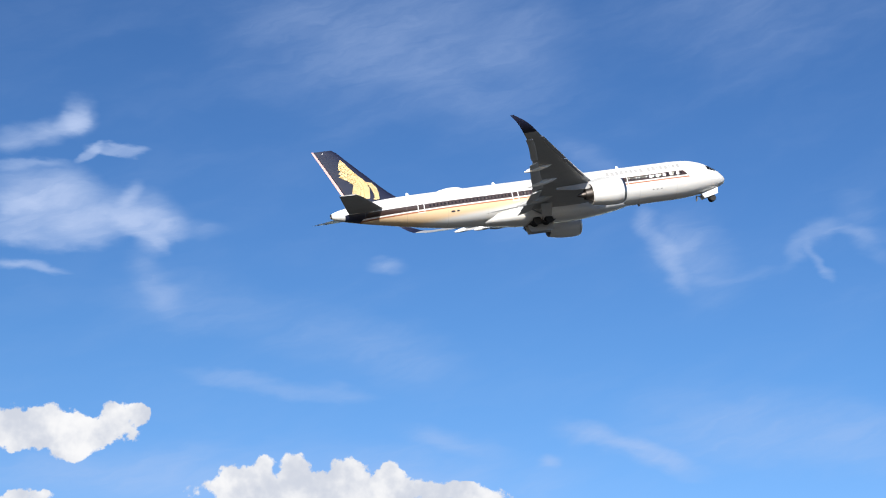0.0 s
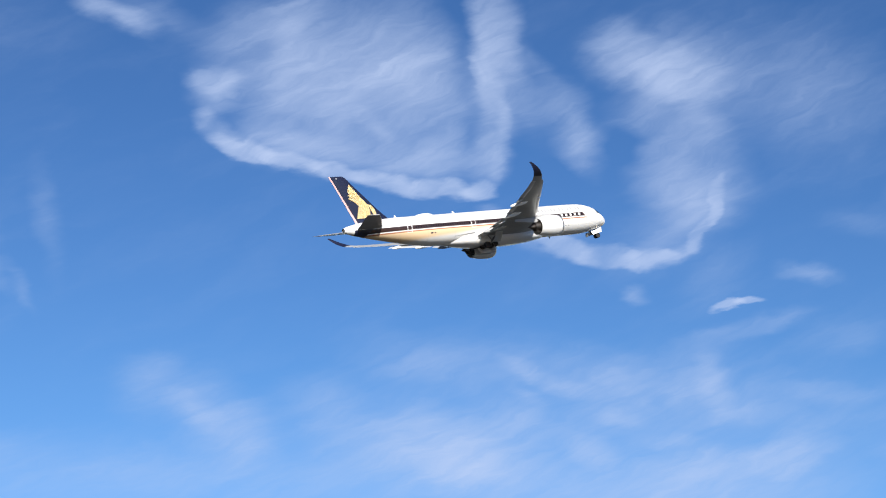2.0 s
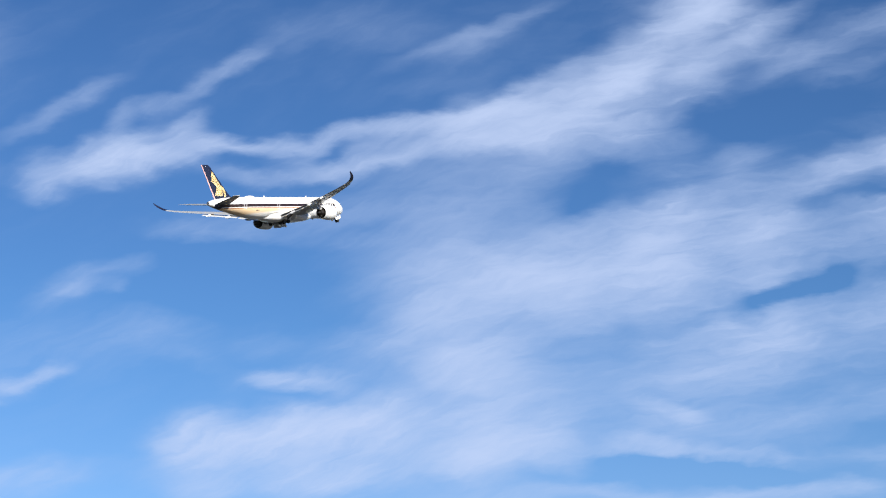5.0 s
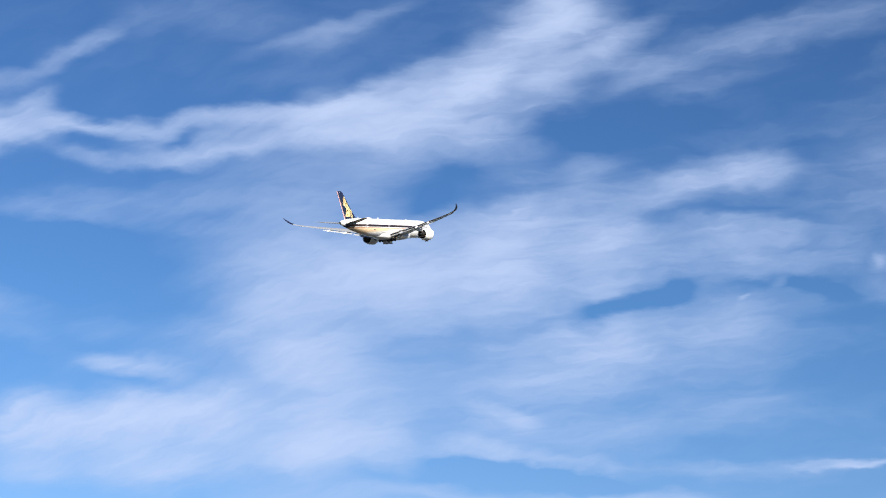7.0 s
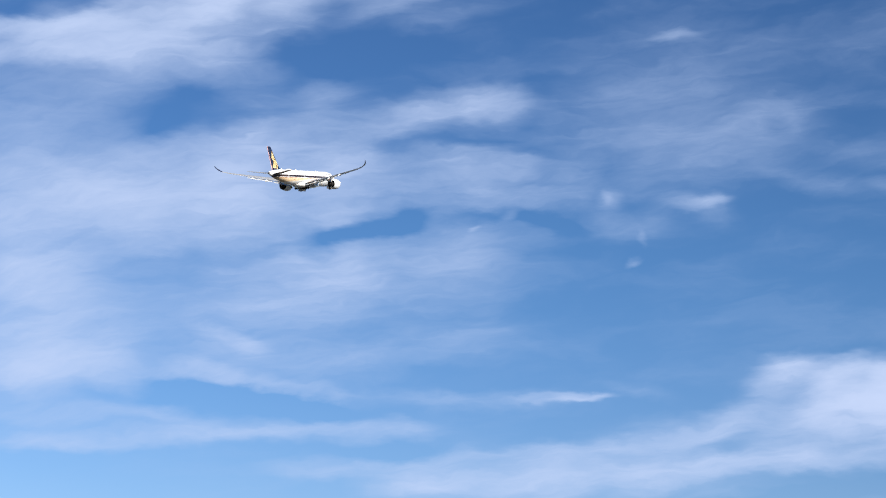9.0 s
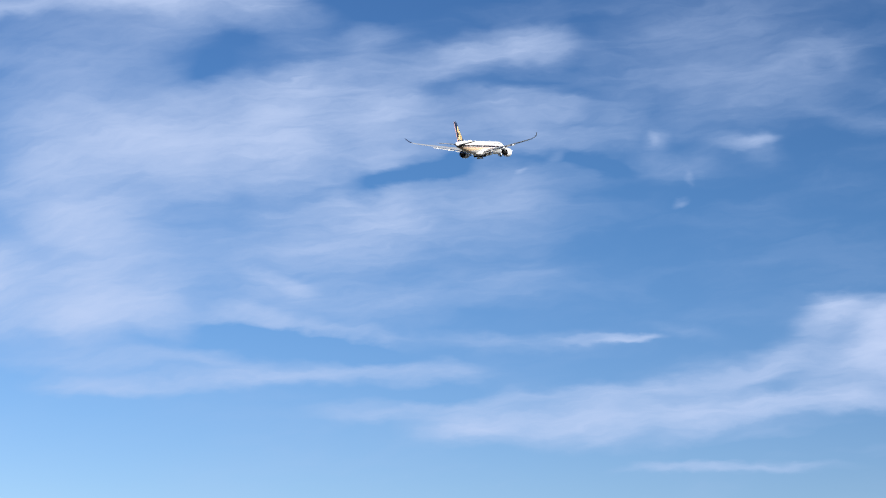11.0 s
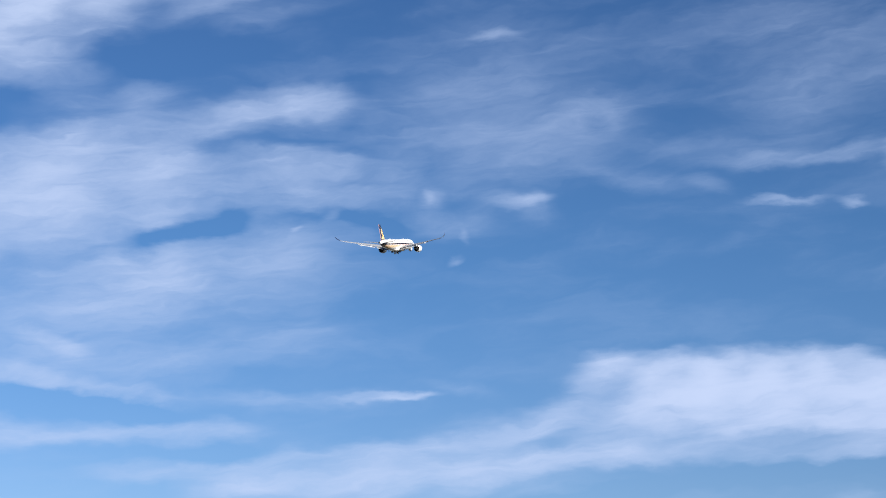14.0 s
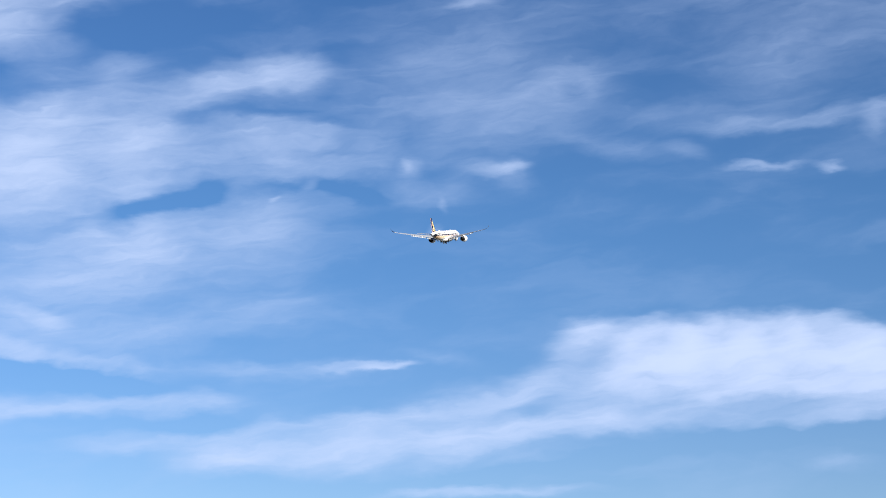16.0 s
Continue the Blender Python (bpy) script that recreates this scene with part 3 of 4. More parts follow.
# the wing grey lightened, painting in sun on flaps and ailerons
flap_sunlit = surface("flap_sunlit_paint", (0.55, 0.555, 0.56), 0.35, coat=0.3, dirt=0.25, grain=0.9)
wing_dark = surface("deep_grey_paint", (0.16, 0.165, 0.17), 0.5, dirt=0.3)
bare = surface("bare_metal", (0.62, 0.62, 0.63), 0.28, metal=1.0, dirt=0.25)
hot = surface("heat_stained_metal", (0.13, 0.115, 0.105), 0.45, metal=1.0, dirt=0.5, grain=3)
# near black stands in for shade inside the ducts and wheel bays
hole_shade = surface("shaded_hole", (0.03, 0.03, 0.033), 0.6, dirt=0.3)
rubber = surface("tyre_rubber", (0.018, 0.018, 0.019), 0.75, dirt=0.3, grain=4, bump=0.2)
gear_paint = surface("gear_grey_paint", (0.22, 0.225, 0.23), 0.45, dirt=0.4, grain=3)
glass = surface("dark_window_glass", (0.012, 0.014, 0.018), 0.08, dirt=0.0)
whitish_pane = surface("whitish_window", (0.82, 0.81, 0.78), 0.3, coat=0.6, dirt=0.05)
# unseen ground, near black so that little light bounces up
bounce_floor = surface("bounce_ground", (0.028, 0.028, 0.025), 0.9, dirt=0.6, grain=0.02)


def livery():
    """White hull with a navy window band, a red-brown line and a gold band that widens to the tail."""
    m = bpy.data.materials.new("hull_livery")
    m.use_nodes = True
    g = Graph(m.node_tree)
    at = g.add("ShaderNodeTexCoord").outputs["Object"]
    xyz = g.add("ShaderNodeSeparateXYZ", {0: at})
    s = g.math("MULTIPLY", xyz.outputs[0], -1.0)
    z = xyz.outputs[2]

    def step(value, edge, soft=0.02):
        return g.span(value, edge - soft, edge + soft)

    def within(value, lo, hi, soft=0.02):
        return g.math("MULTIPLY", step(value, lo, soft), g.math("SUBTRACT", 1.0, step(value, hi, soft)))

    run = g.add("ShaderNodeMapping", {0: at, 3: (0.25, 1.0, 1.0)}).outputs[0]
    large = g.noise(run, 0.8, 5.0, 0.6).outputs[0]
    small = g.noise(run, 7.0, 4.0, 0.6).outputs[0]
    # slanted ends of the band
    slant = g.math("MULTIPLY_ADD", z, -0.8, s)
    along = within(slant, 7.2, 61.2, 0.03)
    band = g.math("MULTIPLY", within(z, 0.10, 0.90), along)
    line = g.math("MULTIPLY", within(z, -0.30, -0.10), along)
    rear = g.span(s, 26.0, 54.0, 0.0, 1.7, "LINEAR")
    depth = g.math("SUBTRACT", -0.42, rear)
    top = g.math("SUBTRACT", 1.0, step(z, -0.10))
    below = g.span(g.math("SUBTRACT", z, depth), -0.35, 0.45)
    gold_at = g.math("MULTIPLY", g.math("MULTIPLY", top, below), within(slant, 7.3, 62.5, 0.05))
    gold_at = g.math("MULTIPLY", gold_at, g.span(s, 9.0, 40.0, 0.35, 1.0))
    fac = g.span(large, 0.45, 0.8, 0.0, 0.14, "LINEAR")
    col = g.mix(fac, (*WHITE_RGB, 1), (0.55, 0.53, 0.50, 1))
    col = g.mix(gold_at, col, (*GOLD_RGB, 1))
    col = g.mix(line, col, (*RED_RGB, 1))
    col = g.mix(band, col, (0.035, 0.017, 0.015, 1))
    # navy of the lower tail, painted to take in the tailplane root's shade
    tail = g.math("MULTIPLY", step(g.math("MULTIPLY_ADD", z, 1.2, s), 60.6, 0.05), g.math("SUBTRACT", 1.0, step(z, 1.05)))
    tail = g.math("MULTIPLY", tail, g.math("SUBTRACT", 1.0, step(s, 63.2, 0.03)))
    col = g.mix(tail, col, (*NAVY_RGB, 1))
    # skin joints
    seam = g.math("MODULO", s, 6.35)
    joint = g.math("MULTIPLY", within(seam, 3.0, 3.05, 0.01), 0.35)
    col = g.mix(joint, col, (0.3, 0.3, 0.3, 1))
    bsdf = g.add("ShaderNodeBsdfPrincipled", {"Base Color": col, "Coat Weight": 0.35, "Coat Roughness": 0.15,
                                               "Roughness": g.math("MULTIPLY_ADD", small, 0.2, 0.28)})
    g.add("ShaderNodeOutputMaterial", {0: bsdf.outputs[0]})
    return m


hull_paint = livery()


# ---- mesh helpers ----
def part(name, bm, material, parent, label="", smooth=True):
    bmesh.ops.recalc_face_normals(bm, faces=bm.faces)
    me = bpy.data.meshes.new(name)
    for face in bm.faces:
        face.smooth = smooth
    if smooth:
        for edge in bm.edges:
            if len(edge.link_faces) == 2 and edge.calc_face_angle(0) > 0.7:
                edge.smooth = False
    bm.to_mesh(me)
    bm.free()
    me.materials.append(material)
    ob = new(name, me)
    ob.parent = parent
    if label:
        tagged(ob, label)
    return ob


def placed(name, mesh, matrix, parent, label=""):
    ob = new(name, mesh)
    ob.parent = parent
    ob.matrix_local = matrix
    if label:
        tagged(ob, label)
    return ob


def loft(rings, cap=True, closed=True):
    """Skin through rings of equally many points."""
    bm = bmesh.new()
    loops = [[bm.verts.new(p) for p in ring] for ring in rings]
    n = len(rings[0])
    for a, b in zip(loops, loops[1:]):
        for i in range(n if closed else n - 1):
            j = (i + 1) % n
            bm.faces.new((a[i], a[j], b[j], b[i]))
    if cap:
        bm.faces.new(loops[0])
        bm.faces.new(loops[-1])
    return bm


def spline(keys, s):
    """Smooth value rows between keyed rows (monotone-like Hermite)."""
    keys = [tuple(k) for k in keys]
    if s <= keys[0][0]:
        return keys[0][1:]
    for i in range(len(keys) - 1):
        a, b = keys[i], keys[i + 1]
        if s <= b[0]:
            h = b[0] - a[0]
            t = (s - a[0]) / h
            out = []
            for k in range(1, len(a)):
                sec = (b[k] - a[k]) / h
                before = (a[k] - keys[i - 1][k]) / (a[0] - keys[i - 1][0]) if i else sec
                after = (keys[i + 2][k] - b[k]) / (keys[i + 2][0] - b[0]) if i + 2 < len(keys) else sec
                ma = 0.0 if before * sec <= 0 else 2 * before * sec / (before + sec)
                mb = 0.0 if after * sec <= 0 else 2 * after * sec / (after + sec)
                out.append((2 * t**3 - 3 * t**2 + 1) * a[k] + (t**3 - 2 * t**2 + t) * h * ma
                           + (3 * t**2 - 2 * t**3) * b[k] + (t**3 - t**2) * h * mb)
            return out
    return keys[-1][1:]


def lathe(profile, centre, seg=40, axis="x"):
    """Turn (distance along, radius) round an axis through centre."""
    rings = []
    for along, rad in profile:
        ring = []
        for i in range(seg):
            a = 2 * math.pi * i / seg
            c, s = rad * math.cos(a), rad * math.sin(a)
            p = {"x": (along, c, s), "y": (c, along, s), "z": (c, s, along)}[axis]
            ring.append(Vector(p) + Vector(centre))
        rings.append(ring)
    return loft(rings)


def rod(a, b, r0, r1=None, seg=12):
    a, b = Vector(a), Vector(b)
    r1 = r0 if r1 is None else r1
    q = (b - a).to_track_quat("Z", "Y")
    rings = [[p + q @ Vector((r * math.cos(2 * math.pi * i / seg), r * math.sin(2 * math.pi * i / seg), 0)) for i in range(seg)]
             for p, r in ((a, r0), (b, r1))]
    return loft(rings)


def slab(corners, normal, thick, bevel=0.0):
    """A plate: outline of points, given thickness along normal."""
    n = Vector(normal).normalized() * thick / 2
    bm = loft([[Vector(c) - n for c in corners], [Vector(c) + n for c in corners]])
    if bevel:
        bmesh.ops.bevel(bm, geom=list(bm.edges), offset=bevel, segments=2, affect="EDGES")
    return bm


def foil(chord, ratio, n=14):
    """A closed wing section: (aft, up) points from the trailing edge over the top and back."""
    top, low = [], []
    for i in range(n + 1):
        x = 0.5 * (1 + math.cos(math.pi * i / n))
        t = 5 * ratio * (0.2969 * math.sqrt(x) - 0.126 * x - 0.3516 * x**2 + 0.2843 * x**3 - 0.1020 * x**4)
        camber = 0.012 * math.sin(math.pi * x)
        top.append((x * chord, (camber + t) * chord))
        low.append((x * chord, (camber - t) * chord))
    return top + low[::-1][1:-1]


# ---- setting ----
# out of view; added to set the bounce on the airliner's underside
def build_ground():
    bm = bmesh.new()
    n, size = 24, 24000.0
    grid = [[bm.verts.new((size * (i / n - 0.5), size * (j / n - 0.5), 0.0)) for j in range(n + 1)] for i in range(n + 1)]
    for i in range(n):
        for j in range(n):
            bm.faces.new((grid[i][j], grid[i + 1][j], grid[i + 1][j + 1], grid[i][j + 1]))
    me = bpy.data.meshes.new("ground")
    bm.to_mesh(me)
    bm.free()
    me.materials.append(bounce_floor)
    tagged(new("ground", me), "wide flat unseen ground, added for light from below", "ground", kind="structure")


build_ground()

# ---- the airliner: x forward from the nose, y to port, z up ----
jet = new("airliner")
jet.matrix_world = pose(0, 0, 161.355, 2.177, -13.115, 0.000) @ pose(0, -0.2 * SCALE, 0, -0.35, 0, -0.5) @ Matrix.Scale(SCALE, 4)
tagged(jet, "white twin-engine airliner with gold and navy stripes, climbing in flight", "airliner")

HULL = [(0.0, -0.92, 0.03, 0.03), (0.12, -0.91, 0.36, 0.36), (0.5, -0.84, 0.78, 0.80), (1.2, -0.68, 1.25, 1.30), (2.2, -0.47, 1.75, 1.82),
        (3.5, -0.24, 2.27, 2.30), (5.0, -0.09, 2.66, 2.65), (7.0, -0.01, 2.95, 2.88), (9.5, 0.0, 3.05, 2.98), (42.0, 0.0, 3.05, 2.98),
        (46.0, 0.10, 2.96, 2.93), (50.0, 0.36, 2.70, 2.70), (54.0, 0.70, 2.33, 2.32), (58.0, 0.98, 1.86, 1.84), (61.0, 1.14, 1.40, 1.38),
        (63.2, 1.24, 0.98, 0.96), (64.6, 1.29, 0.62, 0.62), (65.1, 1.30, 0.42, 0.42)]


def hull_side(s, z, sign, proud=0.0):
    """A point on the hull's side at station s and height z, and the outward angle there."""
    zc, h, w = spline(HULL, s)
    k = max(-1.0, min(1.0, (z - zc) / h))
    a = math.asin(k)
    return Vector((-s, sign * (w * math.cos(a) + proud * math.cos(a)), z + proud * math.sin(a))), a


def build_hull():
    stations = [0.0, 0.04, 0.12, 0.25, 0.5, 0.85, 1.2, 1.7, 2.2, 2.8, 3.5, 4.2, 5, 6, 7, 8, 9.5] + [9.5 + 2.5 * i for i in range(1, 14)]
    stations += [43 + 0.8 * i for i in range(1, 27)] + [64.3, 64.6, 64.9, 65.1]
    rings = []
    for s in stations:
        zc, h, w = spline(HULL, s)
        rings.append([(-s, w * math.cos(2 * math.pi * i / 64), zc + h * math.sin(2 * math.pi * i / 64)) for i in range(64)])
    hull = part("fuselage", loft(rings), hull_paint, jet)
    hull.matrix_local = pose(0, 0, 0.36, 0, -0.34, 0)
    part("exhaust_outlet", lathe([(-64.9, 0.40), (-65.25, 0.36), (-65.28, 0.30), (-65.0, 0.26)], (0, 0, 1.30), 20), hot, jet, "small dark metal tail exhaust")
    # belly fairing under the wing
    rings = []
    for s, half, low in ((17.5, 0.6, -2.9), (19, 1.9, -3.2), (21.5, 2.7, -3.55), (25, 3.05, -3.85), (31, 3.15, -3.95), (36, 2.9, -3.75),
                         (39.5, 2.2, -3.35), (42.5, 0.7, -2.95)):
        ring = []
        for i in range(24):
            a = 2 * math.pi * i / 24
            c, sn = math.cos(a), math.sin(a)
            ring.append((-s, half * math.copysign(abs(c) ** 0.7, c), -2.0 + (-2.0 - low) * math.copysign(abs(sn) ** 0.75, sn) * (1 if sn < 0 else 0.35)))
        rings.append(ring)
    part("belly_fairing", loft(rings), white, jet)
    # windows
    bm = bmesh.new()
    ring = []
    for i in range(12):
        a = 2 * math.pi * i / 12
        ring.append((0.13 * math.copysign(abs(math.cos(a)) ** 0.42, math.cos(a)), 0.19 * math.copysign(abs(math.sin(a)) ** 0.42, math.sin(a))))
    bm = loft([[(x, 0.0, z) for x, z in ring], [(x, -0.02, z) for x, z in ring], [(x * 0.8, -0.03, z * 0.8) for x, z in ring]])
    shapes = {}
    for key, mat in (("dark", glass), ("whitish", whitish_pane)):
        me = bpy.data.meshes.new("cabin_window")
        if key == "whitish":
            bmesh.ops.scale(bm, vec=(1.9, 1.0, 1.45), verts=bm.verts)
        bm.to_mesh(me)
        me.materials.append(mat)
        shapes[key] = me
    bm.free()
    for sign in (-1, 1):
        s = 8.4
        k = 0
        while s < 50.4:
            if not any(abs(s - d) < 0.75 for d in (5.2, 18.1, 36.4, 51.6)):
                p, a = hull_side(s, 0.52, sign, -0.005)
                turn = Matrix.Rotation(a, 4, "X") if sign < 0 else Matrix.Rotation(math.pi, 4, "Z") @ Matrix.Rotation(a, 4, "X")
                # every other window at the front is whitish and larger
                key = "whitish" if s < 14 and k % 2 else "dark"
                ob = placed("cabin_window", shapes[key], Matrix.Translation(p) @ (Matrix.Rotation(-a, 4, "X") if sign < 0 else Matrix.Rotation(math.pi, 4, "Z") @ Matrix.Rotation(-a, 4, "X")), hull)
            s += 0.58
            k += 1
        # doors: a raised frame with a small window
        for d in (5.2, 18.1, 36.4, 51.6):
            w, lo, hi = 0.53, -0.55, 1.45
            if d > 50:
                lo, hi = -0.4, 1.5
            for z0, z1, x0, x1 in ((lo, hi, -w, -w + 0.12), (lo, hi, w - 0.12, w), (hi - 0.1, hi, -w, w), (lo, lo + 0.1, -w, w)):
                rows = []
                for i in range(7):
                    z = z0 + (z1 - z0) * i / 6
                    row = []
                    for x in (x0, x1):
                        row.append(hull_side(d + x, z, sign, 0.006)[0])
                    for x in (x1, x0):
                        row.append(hull_side(d + x, z, sign, 0.022)[0])
                    rows.append(row)
                part("door_frame", loft(rows), white, hull, "white outline of a cabin door", smooth=False)
    # flight-deck panes
    for sign in (-1, 1):
        for s0, s1, z0, z1 in ((1.75, 2.25, 0.42, 0.98), (2.3, 2.85, 0.5, 1.22), (2.9, 3.5, 0.62, 1.36)):
            rows = []
            for i in range(6):
                t = i / 5
                row = []
                for j in range(6):
                    u = j / 5
                    s = s0 + (s1 - s0) * u
                    top = z1 + 0.25 * (u - 0.5)
                    row.append(hull_side(s, z0 + (top - z0) * t, sign, 0.015)[0])
                rows.append(row)
            bm = loft(rows, cap=False, closed=False)
            bmesh.ops.solidify(bm, geom=list(bm.faces), thickness=0.02)
            part("cockpit_window", bm, glass, hull, "dark flight-deck pane")
    # faint title above the front windows: plain bars
    x = 8.2
    for wide in (0.55, 0.5, 0.3, 0.55, 0.5, 0.25, 0.6, 0.55, 0, 0.55, 0.6, 0.5, 0.55, 0.6, 0.5, 0.55, 0.6):
        if wide:
            for sign in (-1, 1):
                rows = [[hull_side(x, z, sign, 0.004)[0], hull_side(x + wide, z, sign, 0.004)[0],
                         hull_side(x + wide, z, sign, 0.012)[0], hull_side(x, z, sign, 0.012)[0]] for z in (1.45, 1.7, 1.95, 2.15)]
                part("title_bar", loft(rows), silver_letter, hull, "pale silver lettering block", smooth=False)
        x += wide + 0.26 if wide else 0.5
    # registration blocks on the rear side
    for sign in (-1, 1):
        for x, wide in ((45.7, 0.38), (46.4, 0.6)):
            rows = [[hull_side(x, z, sign, 0.004)[0], hull_side(x + wide, z, sign, 0.004)[0],
                     hull_side(x + wide, z, sign, 0.012)[0], hull_side(x, z, sign, 0.012)[0]] for z in (-0.98, -0.86, -0.74)]
            part("marking_bar", loft(rows), navy, hull, "dark marking block", smooth=False)
    # small stencils low on the front side, and the slit above the wing-root fillet
    for sign in (-1, 1):
        for x in (11.9, 12.6, 13.3):
            rows = [[hull_side(x, z, sign, 0.004)[0], hull_side(x + 0.3, z, sign, 0.004)[0],
                     hull_side(x + 0.3, z, sign, 0.012)[0], hull_side(x, z, sign, 0.012)[0]] for z in (-1.62, -1.47)]
            part("marking_bar", loft(rows), silver_letter, hull, "dark marking block", smooth=False)
        # thin dark strip that narrows aft
        rows = []
        for i in range(9):
            x = 36.2 + 5.2 * i / 8
            z = -1.55 - 0.055 * (x - 36.2)
            rows.append([hull_side(x, z, sign, 0.005)[0], hull_side(x, z + 0.16 * (1 - i / 9), sign, 0.005)[0],
                         hull_side(x, z + 0.16 * (1 - i / 9), sign, 0.015)[0], hull_side(x, z, sign, 0.015)[0]])
        part("fillet_strip", loft(rows), wing_dark, hull, "dark strip behind the wing root", smooth=False)
    # roof: radome hump and blade aerials
    rings = []
    for s, w, h in ((43.6, 0.15, 0.02), (44.2, 0.6, 0.28), (45.0, 0.75, 0.42), (46.2, 0.75, 0.42), (47.3, 0.55, 0.25), (48.2, 0.12, 0.02)):
        zc, hh, _ = spline(HULL, s)
        rings.append([(-s, w * math.cos(math.pi * i / 10), zc + hh - 0.12 + (h + 0.1) * math.sin(math.pi * i / 10)) for i in range(11)])
    part("radome", loft(rings), white, hull)
    for s in (17.6, 38.4, 52.5):
        zc, hh, _ = spline(HULL, s)
        top = zc + hh
        part("aerial", slab([(-s + 0.25, 0, top - 0.05), (-s - 0.05, 0, top + 0.42), (-s - 0.35, 0, top + 0.42), (-s - 0.4, 0, top - 0.05)],
                            (0, 1, 0), 0.08, 0.02), white, hull, "small white blade aerial")
    for s in (15.2, 41.0):
        part("aerial", slab([(-s + 0.2, 0, -2.98), (-s - 0.1, 0, -3.42), (-s - 0.35, 0, -3.42), (-s - 0.4, 0, -2.98)], (0, 1, 0), 0.07, 0.02), wing_dark, hull,
             "small dark belly aerial")


# wing: out, leading edge, trailing edge, height, thickness
WING = [(0.0, 18.9, 36.3, -1.75, 0.125), (3.0, 21.3, 36.1, -1.50, 0.125), (7.0, 24.3, 35.9, -0.85, 0.115), (11.0, 27.3, 36.0, -0.15, 0.105),
        (16.0, 31.0, 37.6, 0.72, 0.10), (21.0, 34.5, 39.3, 1.60, 0.095), (26.0, 38.0, 41.1, 2.50, 0.09), (29.2, 40.3, 42.6, 3.15, 0.085),
        (30.6, 41.4, 43.4, 3.60, 0.085), (31.6, 42.5, 44.1, 4.30, 0.08), (32.15, 43.7, 44.8, 5.0, 0.07), (32.45, 45.0, 45.5, 5.70, 0.06)]


def wing_ring(y, sign, cut=1.0, lift=0.0):
    le, te, z, ratio = spline(WING, y)
    # sections lean with the tip's curve
    le2, te2, z2, _ = spline(WING, y + 0.05)
    lean = math.atan2(z2 - z, 0.05) if y < 32.4 else 1.25
    ring = []
    for x, up in foil(te - le, ratio):
        x = min(x, (te - le) * cut)
        ring.append((-(le + x), sign * (y - up * math.sin(lean)), z + up * math.cos(lean) - 0.07 * (x - 0.45 * (te - le)) + lift))
    return ring


def build_wing(sign):
    ys = [0, 1.5, 3, 5, 7, 9, 11, 13.5, 16, 18.5, 21, 23.5, 26, 27.8, 29.2, 29.9, 30.3]
    wing = part("wing", loft([wing_ring(y, sign) for y in ys]), wing_grey, jet, "light grey wing, flexed up and swept back")
    tip = [30.3, 30.45, 30.6, 31.1, 31.6, 31.9, 32.15, 32.3, 32.45]
    part("winglet", loft([wing_ring(y, sign) for y in tip]), navy, wing, "navy upswept wing tip")
    # flaps, a little lowered, behind the trailing edge
    for a, b, drop in ((3.6, 10.6, 0.30), (11.4, 20.6, 0.22)):
        rings = []
        for i in range(7):
            y = a + (b - a) * i / 6
            le, te, z, _ = spline(WING, y)
            chord = 2.6 - 0.06 * y
            base_z = z - 0.0385 * (te - le)
            ring = []
            for x, up in foil(chord, 0.11, 8):
                ring.append((-(te - chord * 0.62 + x), sign * y, base_z - drop + up - 0.27 * x))
            rings.append(ring)
        part("flap", loft(rings), flap_sunlit, wing, "lowered grey trailing-edge flap")
    rings = []
    for i in range(5):
        y = 21.2 + 7.2 * i / 4
        le, te, z, _ = spline(WING, y)
        ring = [(-(te - 0.9 + x), sign * y, z - 0.0385 * (te - le) + up - 0.05) for x, up in foil(1.1, 0.13, 6)]
        rings.append(ring)
    part("aileron", loft(rings), flap_sunlit, wing)
    # slats along the leading edge
    for a, b in ((4.2, 9.2), (12.0, 20.0), (20.3, 28.9)):
        rings = []
        for i in range(7):
            y = a + (b - a) * i / 6
            le, te, z, ratio = spline(WING, y)
            c = (te - le) * 0.11 + 0.25
            rings.append([(-(le - 0.32 + x), sign * y, z + 0.027 * (te - le) + up - 0.18 + 0.10 * x) for x, up in foil(c, 0.22, 6)])
        part("slat", loft(rings), bare, wing, "bare metal leading-edge slat")
    # flap track fairings
    for y, size in ((7.3, 1.15), (13.6, 1.0), (18.8, 0.85)):
        le, te, z, _ = spline(WING, y)
        zb = z - 0.0385 * (te - le)
        rings = []
        for t, w, drop in ((-3.4, 0.06, 0.05), (-2.6, 0.24, 0.22), (-1.4, 0.34, 0.42), (0.0, 0.34, 0.58), (1.0, 0.26, 0.72), (1.8, 0.06, 0.85)):
            rings.append([(-(te + t * size), sign * (y + w * size * math.cos(2 * math.pi * i / 12)),
                           zb + 0.05 - drop * size + w * 1.25 * size * math.sin(2 * math.pi * i / 12)) for i in range(12)])
        part("flap_track_fairing", loft(rings), white if y > 8 else wing_grey, wing, "pale teardrop fairing under the trailing edge")


